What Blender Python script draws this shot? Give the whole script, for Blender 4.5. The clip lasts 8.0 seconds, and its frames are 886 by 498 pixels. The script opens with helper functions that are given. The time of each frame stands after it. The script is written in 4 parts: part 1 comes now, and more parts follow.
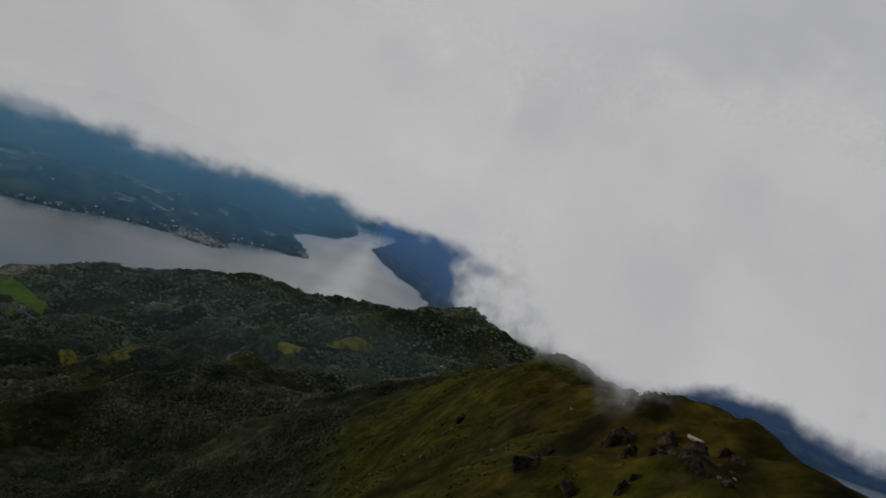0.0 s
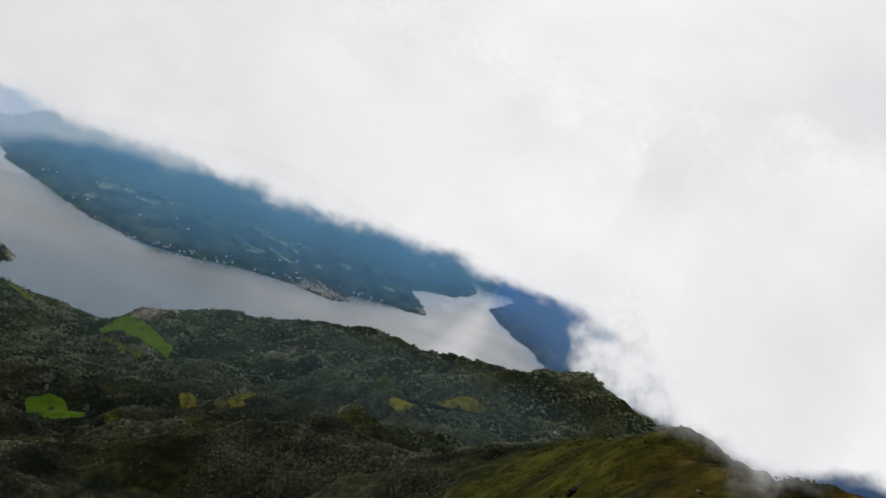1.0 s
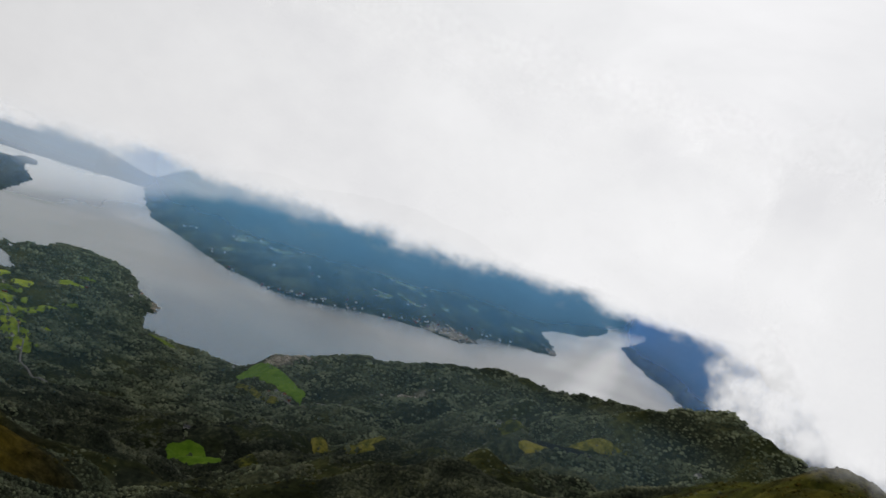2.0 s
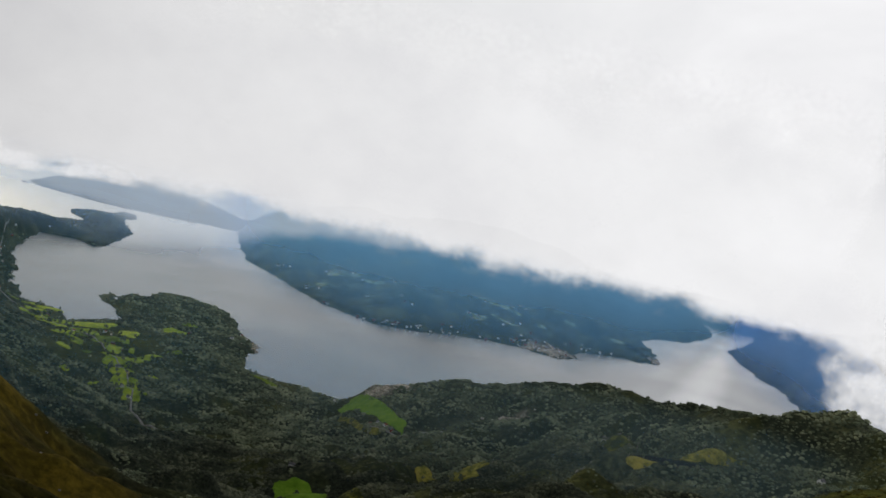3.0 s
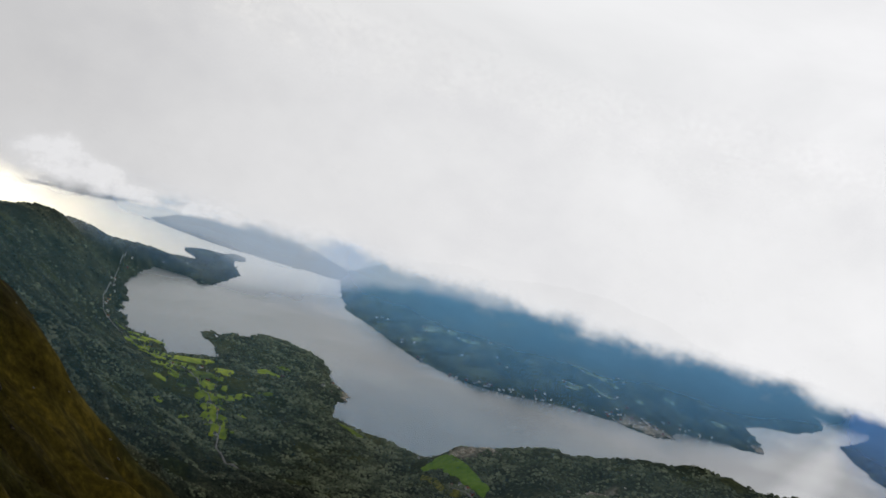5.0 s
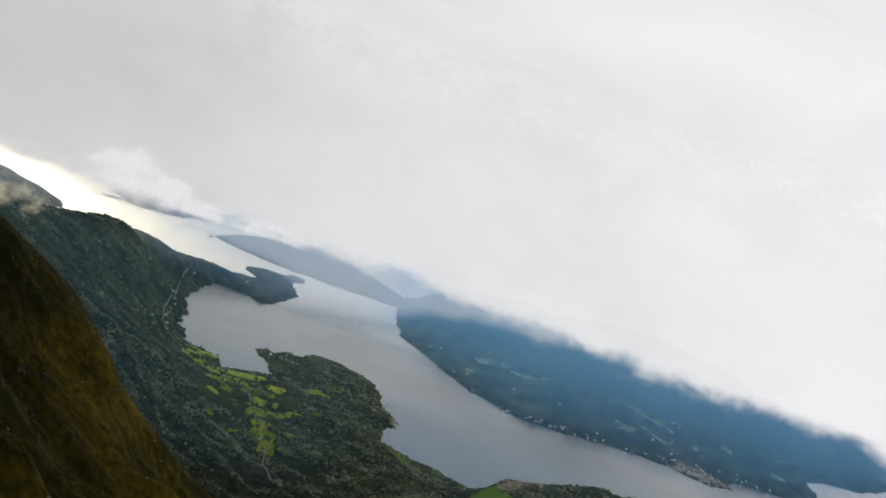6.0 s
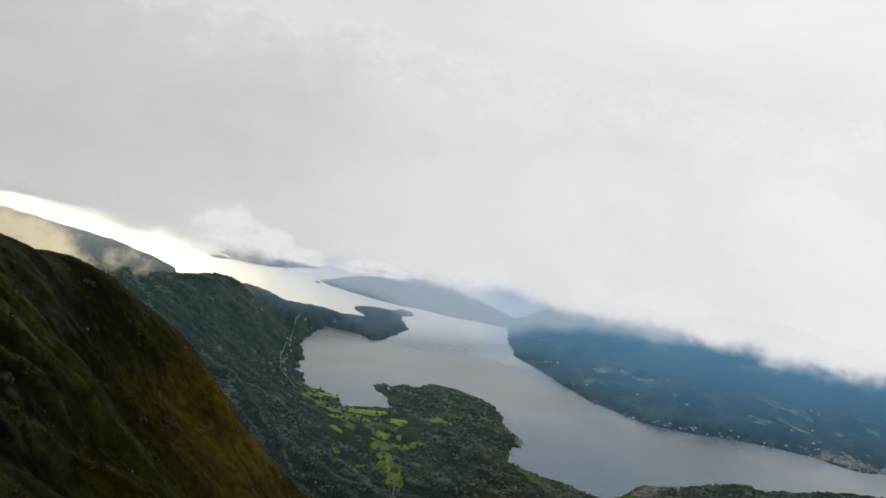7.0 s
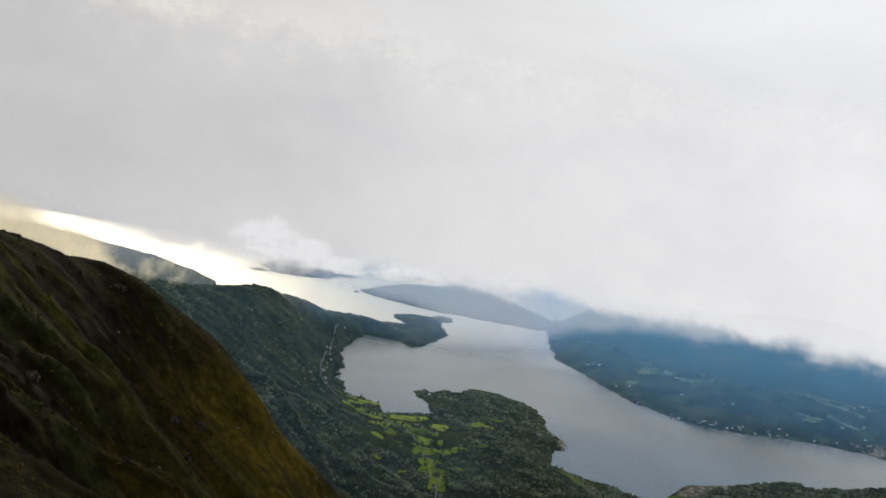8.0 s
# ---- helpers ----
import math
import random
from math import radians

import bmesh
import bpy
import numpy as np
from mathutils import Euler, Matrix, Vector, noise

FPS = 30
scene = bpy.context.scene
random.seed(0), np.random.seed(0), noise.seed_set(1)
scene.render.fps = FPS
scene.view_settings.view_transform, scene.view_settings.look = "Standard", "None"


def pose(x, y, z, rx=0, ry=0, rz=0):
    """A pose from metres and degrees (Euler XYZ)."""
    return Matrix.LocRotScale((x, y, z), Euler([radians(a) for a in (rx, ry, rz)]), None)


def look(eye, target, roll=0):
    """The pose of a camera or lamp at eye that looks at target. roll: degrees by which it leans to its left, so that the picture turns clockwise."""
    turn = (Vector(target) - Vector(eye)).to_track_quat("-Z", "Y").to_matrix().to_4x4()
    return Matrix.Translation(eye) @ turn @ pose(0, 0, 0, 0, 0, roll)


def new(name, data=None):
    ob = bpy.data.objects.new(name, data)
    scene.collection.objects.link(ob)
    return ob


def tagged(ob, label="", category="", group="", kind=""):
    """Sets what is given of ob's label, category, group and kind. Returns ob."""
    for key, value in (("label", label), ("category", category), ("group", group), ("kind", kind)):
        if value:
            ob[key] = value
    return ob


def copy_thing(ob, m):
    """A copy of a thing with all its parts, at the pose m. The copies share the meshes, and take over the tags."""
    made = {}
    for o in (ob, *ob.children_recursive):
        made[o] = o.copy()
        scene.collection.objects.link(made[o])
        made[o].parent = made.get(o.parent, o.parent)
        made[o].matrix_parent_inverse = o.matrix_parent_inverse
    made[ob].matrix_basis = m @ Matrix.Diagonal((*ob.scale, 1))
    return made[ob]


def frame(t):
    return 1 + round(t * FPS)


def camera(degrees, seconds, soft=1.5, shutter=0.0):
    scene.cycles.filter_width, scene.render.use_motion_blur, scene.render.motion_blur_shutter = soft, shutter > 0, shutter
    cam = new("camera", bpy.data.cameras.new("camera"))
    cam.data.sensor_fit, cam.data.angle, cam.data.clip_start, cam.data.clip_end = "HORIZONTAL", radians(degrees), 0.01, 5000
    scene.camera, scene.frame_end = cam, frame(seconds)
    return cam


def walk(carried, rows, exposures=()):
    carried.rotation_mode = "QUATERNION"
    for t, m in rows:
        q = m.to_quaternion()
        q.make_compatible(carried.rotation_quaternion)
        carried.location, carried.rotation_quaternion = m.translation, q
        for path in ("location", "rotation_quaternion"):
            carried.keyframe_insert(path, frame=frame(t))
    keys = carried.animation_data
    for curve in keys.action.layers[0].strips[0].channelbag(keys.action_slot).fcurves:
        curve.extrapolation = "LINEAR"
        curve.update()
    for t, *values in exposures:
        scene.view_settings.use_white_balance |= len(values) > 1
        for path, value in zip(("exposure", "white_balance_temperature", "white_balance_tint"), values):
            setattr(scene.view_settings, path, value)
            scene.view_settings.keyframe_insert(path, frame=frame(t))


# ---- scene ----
cam = camera(54.0, 8.0, soft=1.65)
# seconds, place, heading, pitch, lean
PATH = [
    (0.0, -18.0, -29.2, 322.2, -25.21, -4.36, 20.33),
    (0.5, -15.1, -24.5, 321.1, -21.07, -4.07, 21.00),
    (1.0, -12.4, -19.7, 320.3, -16.46, -3.45, 21.92),
    (1.5, -9.4, -15.4, 319.2, -11.78, -3.46, 20.51),
    (2.0, -6.6, -11.2, 318.6, -7.65, -3.80, 19.11),
    (3.5, 0.0, 0.0, 320.0, 0.00, -4.00, 12.60),
    (4.0, 1.2, 4.4, 319.0, 1.64, -3.05, 15.90),
    (4.5, 2.5, 8.7, 317.4, 4.15, -2.55, 16.49),
    (5.0, 3.9, 12.7, 315.3, 6.12, -2.03, 17.38),
    (6.5, 8.9, 22.3, 306.2, 12.88, -1.22, 19.28),
    (7.0, 10.8, 24.6, 303.9, 17.35, -1.62, 12.17),
    (7.5, 12.8, 26.8, 301.8, 19.31, -1.12, 7.51),
    (8.0, 14.8, 28.9, 299.7, 19.94, -1.63, 10.25),
]
walk(cam, [(t, pose(x, y, z, 90 + pitch, 0, yaw) @ pose(0, 0, 0, 0, 0, lean)) for t, x, y, z, yaw, pitch, lean in PATH],
     [(0.0, -0.88), (0.2, -0.58), (0.4, -0.12), (0.6, 0.08), (1.0, 0.0), (8.0, 0.0)])

# ---- world and sun: thick overcast, brighter low cloud towards the sun ----
SUN_BEARING, SUN_HEIGHT = radians(-41), radians(15)
world = bpy.data.worlds.new("overcast_sky")
scene.world = world
world.use_nodes = True


def nodes_of(owner):
    t = owner.node_tree
    t.nodes.clear()
    return t.nodes, t.links


def node(ns, kind, data_type="", operation="", blend_type="", attribute="", **values):
    n = ns.new(kind)
    if data_type:
        n.data_type = data_type
    if operation:
        n.operation = operation
    if blend_type:
        n.blend_type = blend_type
    if attribute:
        n.attribute_name = attribute
    if blend_type:
        n.inputs[0].default_value = 1.0
    for key, value in values.items():
        n.inputs[key].default_value = value
    return n


def ramp(ns, stops):
    n = ns.new("ShaderNodeValToRGB")
    el = n.color_ramp.elements
    while len(el) < len(stops):
        el.new(0.5)
    for e, (at, c) in zip(el, stops):
        e.position, e.color = at, (*c, 1) if len(c) == 3 else c
    return n


ns, ln = nodes_of(world)
sky = ns.new("ShaderNodeTexSky")
sky.sky_type, sky.sun_disc, sky.sun_elevation, sky.sun_rotation = "NISHITA", False, SUN_HEIGHT, SUN_BEARING
coord = ns.new("ShaderNodeTexCoord")
stretch = node(ns, "ShaderNodeMapping", Scale=(1.0, 1.0, 2.6))
cloud = node(ns, "ShaderNodeTexNoise", Scale=2.3, Detail=6.0, Roughness=0.55, Distortion=0.4)
puffs = ramp(ns, [(0.3, (0.86, 0.865, 0.88)), (0.5, (0.98, 0.98, 0.99)), (0.68, (1.06, 1.06, 1.07))])
axes = ns.new("ShaderNodeSeparateXYZ")
half = node(ns, "ShaderNodeMath", operation="MULTIPLY_ADD")
half.inputs[1].default_value, half.inputs[2].default_value = 0.5, 0.5
across = ramp(ns, [(0.1, (0.57, 0.57, 0.58)), (0.3, (0.69, 0.69, 0.69)), (0.5, (0.82, 0.82, 0.82)), (0.7, (0.89, 0.885, 0.89)), (1.0, (0.80, 0.80, 0.80))])
# unseen zenith dimmed to hold the land dark under the bright low sky
aloft = ramp(ns, [(0.0, (1, 1, 1)), (0.36, (1, 1, 1)), (0.7, (0.34, 0.34, 0.35)), (1.0, (0.26, 0.26, 0.27))])
m1 = node(ns, "ShaderNodeMix", data_type="RGBA", blend_type="MULTIPLY")
m2 = node(ns, "ShaderNodeMix", data_type="RGBA", blend_type="MULTIPLY")
skymix = node(ns, "ShaderNodeMix", data_type="RGBA", blend_type="ADD")
skymix.inputs[0].default_value = 0.004
back = node(ns, "ShaderNodeBackground", Strength=1.0)
out = ns.new("ShaderNodeOutputWorld")
ln.new(coord.outputs["Generated"], stretch.inputs[0])
ln.new(stretch.outputs[0], cloud.inputs["Vector"])
ln.new(cloud.outputs["Fac"], puffs.inputs[0])
ln.new(coord.outputs["Generated"], axes.inputs[0])
ln.new(axes.outputs[0], half.inputs[0])
ln.new(half.outputs[0], across.inputs[0])
ln.new(axes.outputs[2], aloft.inputs[0])
ln.new(puffs.outputs[0], m1.inputs[6])
ln.new(across.outputs[0], m1.inputs[7])
ln.new(m1.outputs[2], m2.inputs[6])
ln.new(aloft.outputs[0], m2.inputs[7])
ln.new(m2.outputs[2], skymix.inputs[6])
ln.new(sky.outputs[0], skymix.inputs[7])
ln.new(skymix.outputs[2], back.inputs[0])
ln.new(back.outputs[0], out.inputs[0])

sun = new("sun", bpy.data.lights.new("sun", "SUN"))
sun.data.energy, sun.data.angle, sun.data.color = 2.3, radians(14), (1.0, 0.88, 0.62)
sun.matrix_world = look((math.sin(SUN_BEARING) * 900, math.cos(SUN_BEARING) * 900, 900 * math.tan(SUN_HEIGHT) + 300), (0, 0, 300))


# ---- noise and plan geometry ----
def lattice(ix, iy, seed):
    h = (ix * 374761393 + iy * 668265263 + seed * 974634777) & 0xFFFFFFFF
    h = ((h ^ (h >> 13)) * 1274126177) & 0xFFFFFFFF
    return ((h ^ (h >> 16)) & 0xFFFF) / 32767.5 - 1


def value_noise(x, y, seed=0):
    ix, iy = np.floor(x).astype(np.int64), np.floor(y).astype(np.int64)
    fx, fy = x - ix, y - iy
    fx, fy = fx * fx * (3 - 2 * fx), fy * fy * (3 - 2 * fy)
    a, b = lattice(ix, iy, seed), lattice(ix + 1, iy, seed)
    c, d = lattice(ix, iy + 1, seed), lattice(ix + 1, iy + 1, seed)
    return (a * (1 - fx) + b * fx) * (1 - fy) + (c * (1 - fx) + d * fx) * fy


def fbm(x, y, size, octaves=4, seed=0, gain=0.5):
    total, amp = 0.0, 1.0
    for k in range(octaves):
        total = total + amp * value_noise(x / size + 17.3 * k, y / size - 9.1 * k, seed + k)
        size, amp = size / 2.03, amp * gain
    return total


def smooth(a, b, v):
    v = np.clip((v - a) / (b - a), 0, 1)
    return v * v * (3 - 2 * v)


def inside_and_distance(poly, x, y):
    """Whether points lie in a closed outline, and how far from its edge."""
    p = np.array(poly, float)
    q = np.roll(p, -1, axis=0)
    within = np.zeros(x.shape, bool)
    best = np.full(x.shape, 1e12)
    for (ax, ay), (bx, by) in zip(p, q):
        cross = ((ay > y) != (by > y)) & (x < (bx - ax) * (y - ay) / (by - ay + 1e-12) + ax)
        within ^= cross
        dx, dy = bx - ax, by - ay
        s = np.clip(((x - ax) * dx + (y - ay) * dy) / (dx * dx + dy * dy + 1e-9), 0, 1)
        best = np.minimum(best, (x - ax - s * dx) ** 2 + (y - ay - s * dy) ** 2)
    return within, np.sqrt(best)


# shores, in metres on the plan
HOME_SHORE = [(-1250, 1500), (-1150, 2000), (-890, 2323), (-928, 2363), (-981, 2428), (-1000, 2500), (-975, 2600), (-938, 2588), (-929, 2640), (-931, 2727), (-887, 2716), (-866, 2680), (-849, 2600),
              (-843, 2492), (-805, 2415), (-746, 2291), (-724, 2194), (-708, 2068), (-706, 1966), (-728, 1948), (-773, 1984), (-797, 1970), (-836, 1971), (-840, 1932), (-809, 1807), (-755, 1649),
              (-695, 1538), (-651, 1453), (-642, 1414), (-608, 1376), (-570, 1308), (-525, 1318), (-502, 1291), (-478, 1257), (-454, 1291), (-425, 1328), (-451, 1382), (-478, 1415), (-520, 1470),
              (-513, 1505), (-490, 1500), (-478, 1455), (-484, 1510), (-482, 1565), (-459, 1530), (-457, 1610), (-397, 1628), (-345, 1605)]
HOME_SHORE_EAST = [(-303, 1548), (-281, 1485), (-264, 1436), (-222, 1388), (-206, 1330), (-214, 1303), (-213, 1250), (-200, 1205), (-150, 1190), (-60, 1170), (-20, 1215), (20, 1220), (100, 1230),
                   (260, 1220), (380, 1130), (480, 1010), (560, 930), (700, 870), (1000, 800), (1500, 600), (2500, 300), (4900, 0),
                   (4900, -4900), (-4900, -4900), (-4900, 300), (-2500, 600), (-1400, 1100)]
FAR_SHORE = [(-560, 2680), (-440, 2290), (-360, 2180), (-260, 2010), (-170, 1880), (-60, 1810), (40, 1835), (140, 1910), (271, 1940), (319, 1913), (372, 1920), (403, 1960), (425, 2050),
             (492, 2117), (560, 2138), (605, 2122), (658, 2181), (684, 2263), (699, 2395), (712, 2558), (780, 2688), (832, 2731), (929, 2798), (976, 2896), (1054, 3018), (1120, 3156),
             (1180, 3323), (1215, 3440), (1250, 3900), (1100, 4800), (-400, 4800), (-700, 3300)]
EAST_HEAD = [(1353, 3364), (1284, 3222), (1178, 3031), (1070, 2849), (1046, 2742), (1008, 2515), (994, 2354), (990, 2207), (970, 2100), (927, 1897), (920, 1780), (1100, 1500), (2000, 1200), (4900, 800),
             (4900, 3000), (2500, 4300), (1700, 4300), (1480, 3700)]
FJORD_END = [(1279, 3504), (1348, 3566), (1403, 3541), (1650, 3800), (1900, 4600), (900, 4800)]
WEST_HEAD = [(-1355, 2973), (-1284, 2903), (-1195, 2857), (-1125, 2848), (-1050, 2822), (-984, 2815), (-900, 2850), (-780, 2880), (-640, 2930), (-600, 3200), (-900, 3700), (-1250, 3900), (-1430, 3400)]
WEST_ISLE = [(-1888, 3130), (-1716, 2970), (-1648, 3000), (-1603, 3101), (-1590, 3204), (-1640, 3380), (-1850, 3560), (-2030, 3450)]
DARK_CAPE = [(-1544, 2329), (-1640, 2390), (-1740, 2450), (-1900, 2520), (-2080, 2570), (-2500, 2700), (-2900, 2500), (-2600, 1900), (-2000, 1650), (-1350, 1750), (-1340, 2000), (-1490, 2270)]
WEST_HILL = [(-1500, 1660), (-1750, 1800), (-2600, 1700), (-2600, 900), (-1500, 1100), (-1380, 1400)]
SKERRIES = [(-1930, 3950, 60, 14), (-1830, 3900, 60, 12), (-1680, 3780, 22, 6), (-1640, 4000, 70, 10), (-1540, 4150, 60, 10), (-1765, 2945, 36, 9), (-1327, 2896, 12, 6), (-1640, 3440, 45, 8)]

# spot heights of the home land: spurs, crests and valley floors
CREST_SPUR = [(-16, 1045, 58), (-50, 1025, 14), (36, 1070, 64), (120, 1085, 77), (256, 1060, 111), (308, 1000, 124), (351, 936, 133), (384, 869, 142),
              (398, 807, 156), (414, 748, 174), (428, 711, 188), (432, 676, 191), (465, 640, 176), (36, 1150, 12), (120, 1165, 24), (260, 1150, 48), (390, 1020, 78), (470, 900, 100), (620, 770, 110)]
VALLEY = [(21, 821, 68), (-11, 770, 64), (124, 896, 84), (190, 717, 128), (178, 557, 160), (-44, 446, 128), (80, 460, 144), (-146, 582, 68),
          (-197, 803, 28), (-185, 735, 44), (-194, 981, 16), (-259, 1172, 16), (-257, 890, 20), (-80, 1050, 12), (260, 500, 176), (-150, 1130, 6), (-40, 1130, 8)]
NEAR_HILL = [(58, 416, 170), (126, 380, 192), (-2, 249, 174), (42, 223, 196), (71, 170, 230), (58, 98, 267), (143, 257, 256), (101, 165, 284),
             (72, 101, 297), (74, 70, 303), (50, 21, 299), (36, 40, 290), (150, 100, 262), (84, 66, 301.5), (83, 52, 301), (110, 62, 290), (280, 488, 200), (400, 300, 150)]
WEST_SLOPE = [(-192, 223, 273), (-196, 232, 271), (-200, 243, 268), (-205, 258, 269), (-210, 271, 268), (-214, 287, 261), (-219, 309, 260), (-221, 321, 257.5), (-222, 332, 252), (-224, 342, 245), (-250, 312, 247), (-248, 334, 242), (-262, 292, 252), (-240, 268, 261), (-246, 362, 236), (-270, 340, 236), (-234, 372, 232), (-221, 385, 220),
              (-192, 380, 203), (-163, 373, 188), (-131, 355, 177), (-142, 180, 255), (-68, 112, 254), (-148, 229, 234), (-89, 161, 237), (-118, 249, 207),
              (-177, 295, 219), (-168, 224, 253), (-300, 480, 150), (-303, 631, 112), (-262, 669, 76), (-383, 833, 70), (-300, 260, 240),
              (-380, 400, 205), (-20, 0, 250), (-150, -100, 270), (-420, 620, 160), (-240, 470, 140)]
WEST_RIDGE = [(-560, 760, 152), (-640, 900, 158), (-720, 1010, 149), (-760, 1130, 141), (-800, 1320, 127), (-840, 1500, 115), (-870, 1620, 97), (-895, 1740, 72), (-910, 1850, 48), (-915, 1980, 37),
              (-905, 2100, 13), (-890, 2200, 5), (-950, 1200, 100), (-600, 600, 155), (-1000, 700, 130), (-780, 2200, 12), (-780, 2050, 15), (-900, 2650, 7), (-820, 2480, 8), (-940, 2480, 7), (-1030, 1600, 60), (-900, 1340, 108), (-950, 1450, 92), (-860, 1130, 122), (-920, 1560, 88), (-885, 2050, 32),
              (-540, 950, 82), (-600, 1130, 60), (-700, 1300, 72), (-780, 1560, 44)]
CAPE = [(-380, 1500, 12), (-330, 1400, 14), (-270, 1330, 7), (-470, 1220, 5), (-330, 1240, 12), (-570, 1257, 10), (-650, 1430, 22), (-527, 1178, 12),
        (-412, 1138, 12), (-350, 1093, 14), (-285, 967, 16), (-430, 1010, 34), (-348, 885, 34)]
SPOTS = np.array(CREST_SPUR + VALLEY + NEAR_HILL + WEST_SLOPE + WEST_RIDGE + CAPE + [(0, -800, 320), (900, 200, 40), (900, -600, 200), (-1500, 0, 300),
                                                                                       (2500, -1500, 300), (-2500, -1500, 300), (800, 650, 80)], float)


def plate(r2):
    return r2 * np.log(r2 + 1e-9) * 0.5


def fit_plate(pts):
    p = pts[:, :2] / 500
    n = len(p)
    k = plate(((p[:, None] - p[None]) ** 2).sum(2)) + np.eye(n) * 2e-3
    a = np.zeros((n + 3, n + 3))
    a[:n, :n] = k
    a[:n, n], a[:n, n + 1:] = 1, p
    a[n, :n], a[n + 1:, :n] = 1, p.T
    return p, np.linalg.solve(a, np.concatenate([pts[:, 2], np.zeros(3)]))


PLATE_AT, PLATE_W = fit_plate(SPOTS)


def home_plate(x, y):
    u, v = x / 500, y / 500
    n = len(PLATE_AT)
    h = PLATE_W[n] + PLATE_W[n + 1] * u + PLATE_W[n + 2] * v
    for (a, b), w in zip(PLATE_AT, PLATE_W[:n]):
        h = h + w * plate((u - a) ** 2 + (v - b) ** 2)
    return np.clip(h, 2, 340)


def pond_shape(x, y):
    """1 on the pond's edge, less inside."""
    u, v = (x - 240) * 0.994 + (y - 608) * 0.11, (y - 608) * 0.994 - (x - 240) * 0.11
    return np.hypot(u / 54, v / 13) + 0.18 * fbm(x, y, 22, 2, 77)


def height(x, y):
    """Ground height over the plan; below zero under the fjord."""
    wob = np.minimum(1, np.hypot(x, y) / 900)
    px, py = x + wob * 7 * fbm(x, y, 40, 3, 5), y + wob * 7 * fbm(x, y, 40, 3, 9)
    z = np.full(x.shape, -8.0)
    within, d = inside_and_distance(HOME_SHORE + HOME_SHORE_EAST, px, py)
    rough = fbm(x, y, 90, 5, 21)
    base = home_plate(x, y)
    steep = np.minimum(1, base / 90)
    far_in = smooth(150, 420, np.hypot(x, y))
    along, across = 0.94 * y - 0.34 * x, 0.26 * (0.94 * x + 0.34 * y)
    even = 1 - 0.75 * smooth(-430, -560, x)
    crest = smooth(236, 250, base)
    knolls = 24 * np.abs(fbm(x, y, 85, 2, 27)) + 8 * np.abs(fbm(x, y, 32, 2, 29)) - 11
    home = base * smooth(-5, 45, d) + steep * even * 3.5 * rough + 1.0
    home = home + smooth(20, 120, d) * steep * far_in * even * (1 - 0.5 * smooth(880, 1000, y)) * (1 - smooth(212, 245, base)) * (1 - smooth(-100, -160, x) * smooth(520, 430, y)) * knolls
    # runnels down the western moor, ragged ledges along its crest
    moorland = (1 - far_in) * smooth(-20, -70, x) * smooth(40, 110, np.hypot(x, y))
    home = home + moorland * (1 - 0.8 * crest) * (3.6 - 10 * np.abs(fbm(across, along, 22, 4, 31)))
    home = home + 2.5 * even * smooth(0, 80, d) * (1 - 0.6 * crest * smooth(-70, -120, x)) * fbm(x, y, 25, 3, 33)
    ledge = 3.2 * fbm(x, y, 15, 3, 36)
    home = home + (1 - far_in) * smooth(-70, -120, x) * smooth(205, 240, base) * (0.3 * ledge + 1.5 * np.floor(ledge / 1.5) + 3.4)
    home = home + (1 - far_in) * smooth(15, 45, x) * 1.5 * fbm(x, y, 8, 3, 37)
    e = pond_shape(x, y)
    home = home + (163 - 4 * smooth(1.15, 0.8, e) - home) * smooth(1.9, 1.2, e)
    near = np.hypot(x - 10, y) < 30
    home = np.where(near, np.minimum(home, 285), home)
    z = np.where(within, np.maximum(home, 0.4), z)
    for poly, top, reach, seed, lumps in ((FAR_SHORE, 330, 1500, 40, 26), (EAST_HEAD, 330, 1500, 50, 22), (FJORD_END, 120, 300, 55, 15),
                                          (WEST_HEAD, 75, 230, 60, 14), (WEST_ISLE, 58, 110, 63, 8), (DARK_CAPE, 42, 90, 66, 6), (WEST_HILL, 150, 110, 68, 10)):
        within, d = inside_and_distance(poly, px, py)
        rise = np.minimum(d / reach, 1) * (0.45 + 0.55 * smooth(0, 160, d)) if reach > 1000 else 1 - np.exp(-d / reach)
        steeper = 1 + 1.3 * smooth(-60, -420, x) * (reach > 1000)
        land = top * rise * steeper + smooth(0, 250, d) * lumps * fbm(x, y, 330, 5, seed) + 0.8 + 2 * fbm(x, y, 40, 2, seed + 3) * smooth(0, 60, d)
        z = np.where(within, np.maximum(land, 0.4), z)
    for cx, cy, r, top in SKERRIES:
        d = np.hypot((x - cx), (y - cy) * 0.6) / r + 0.25 * fbm(x, y, 60, 3, 71)
        z = np.maximum(z, top * (1 - d * d))
    return z


def height_at(x, y):
    return float(height(np.array([float(x)]), np.array([float(y)]))[0])


# ---- materials ----
def material(name, build):
    m = bpy.data.materials.new(name)
    m.use_nodes = True
    ns, ln = nodes_of(m)
    build(m, ns, ln)
    return m


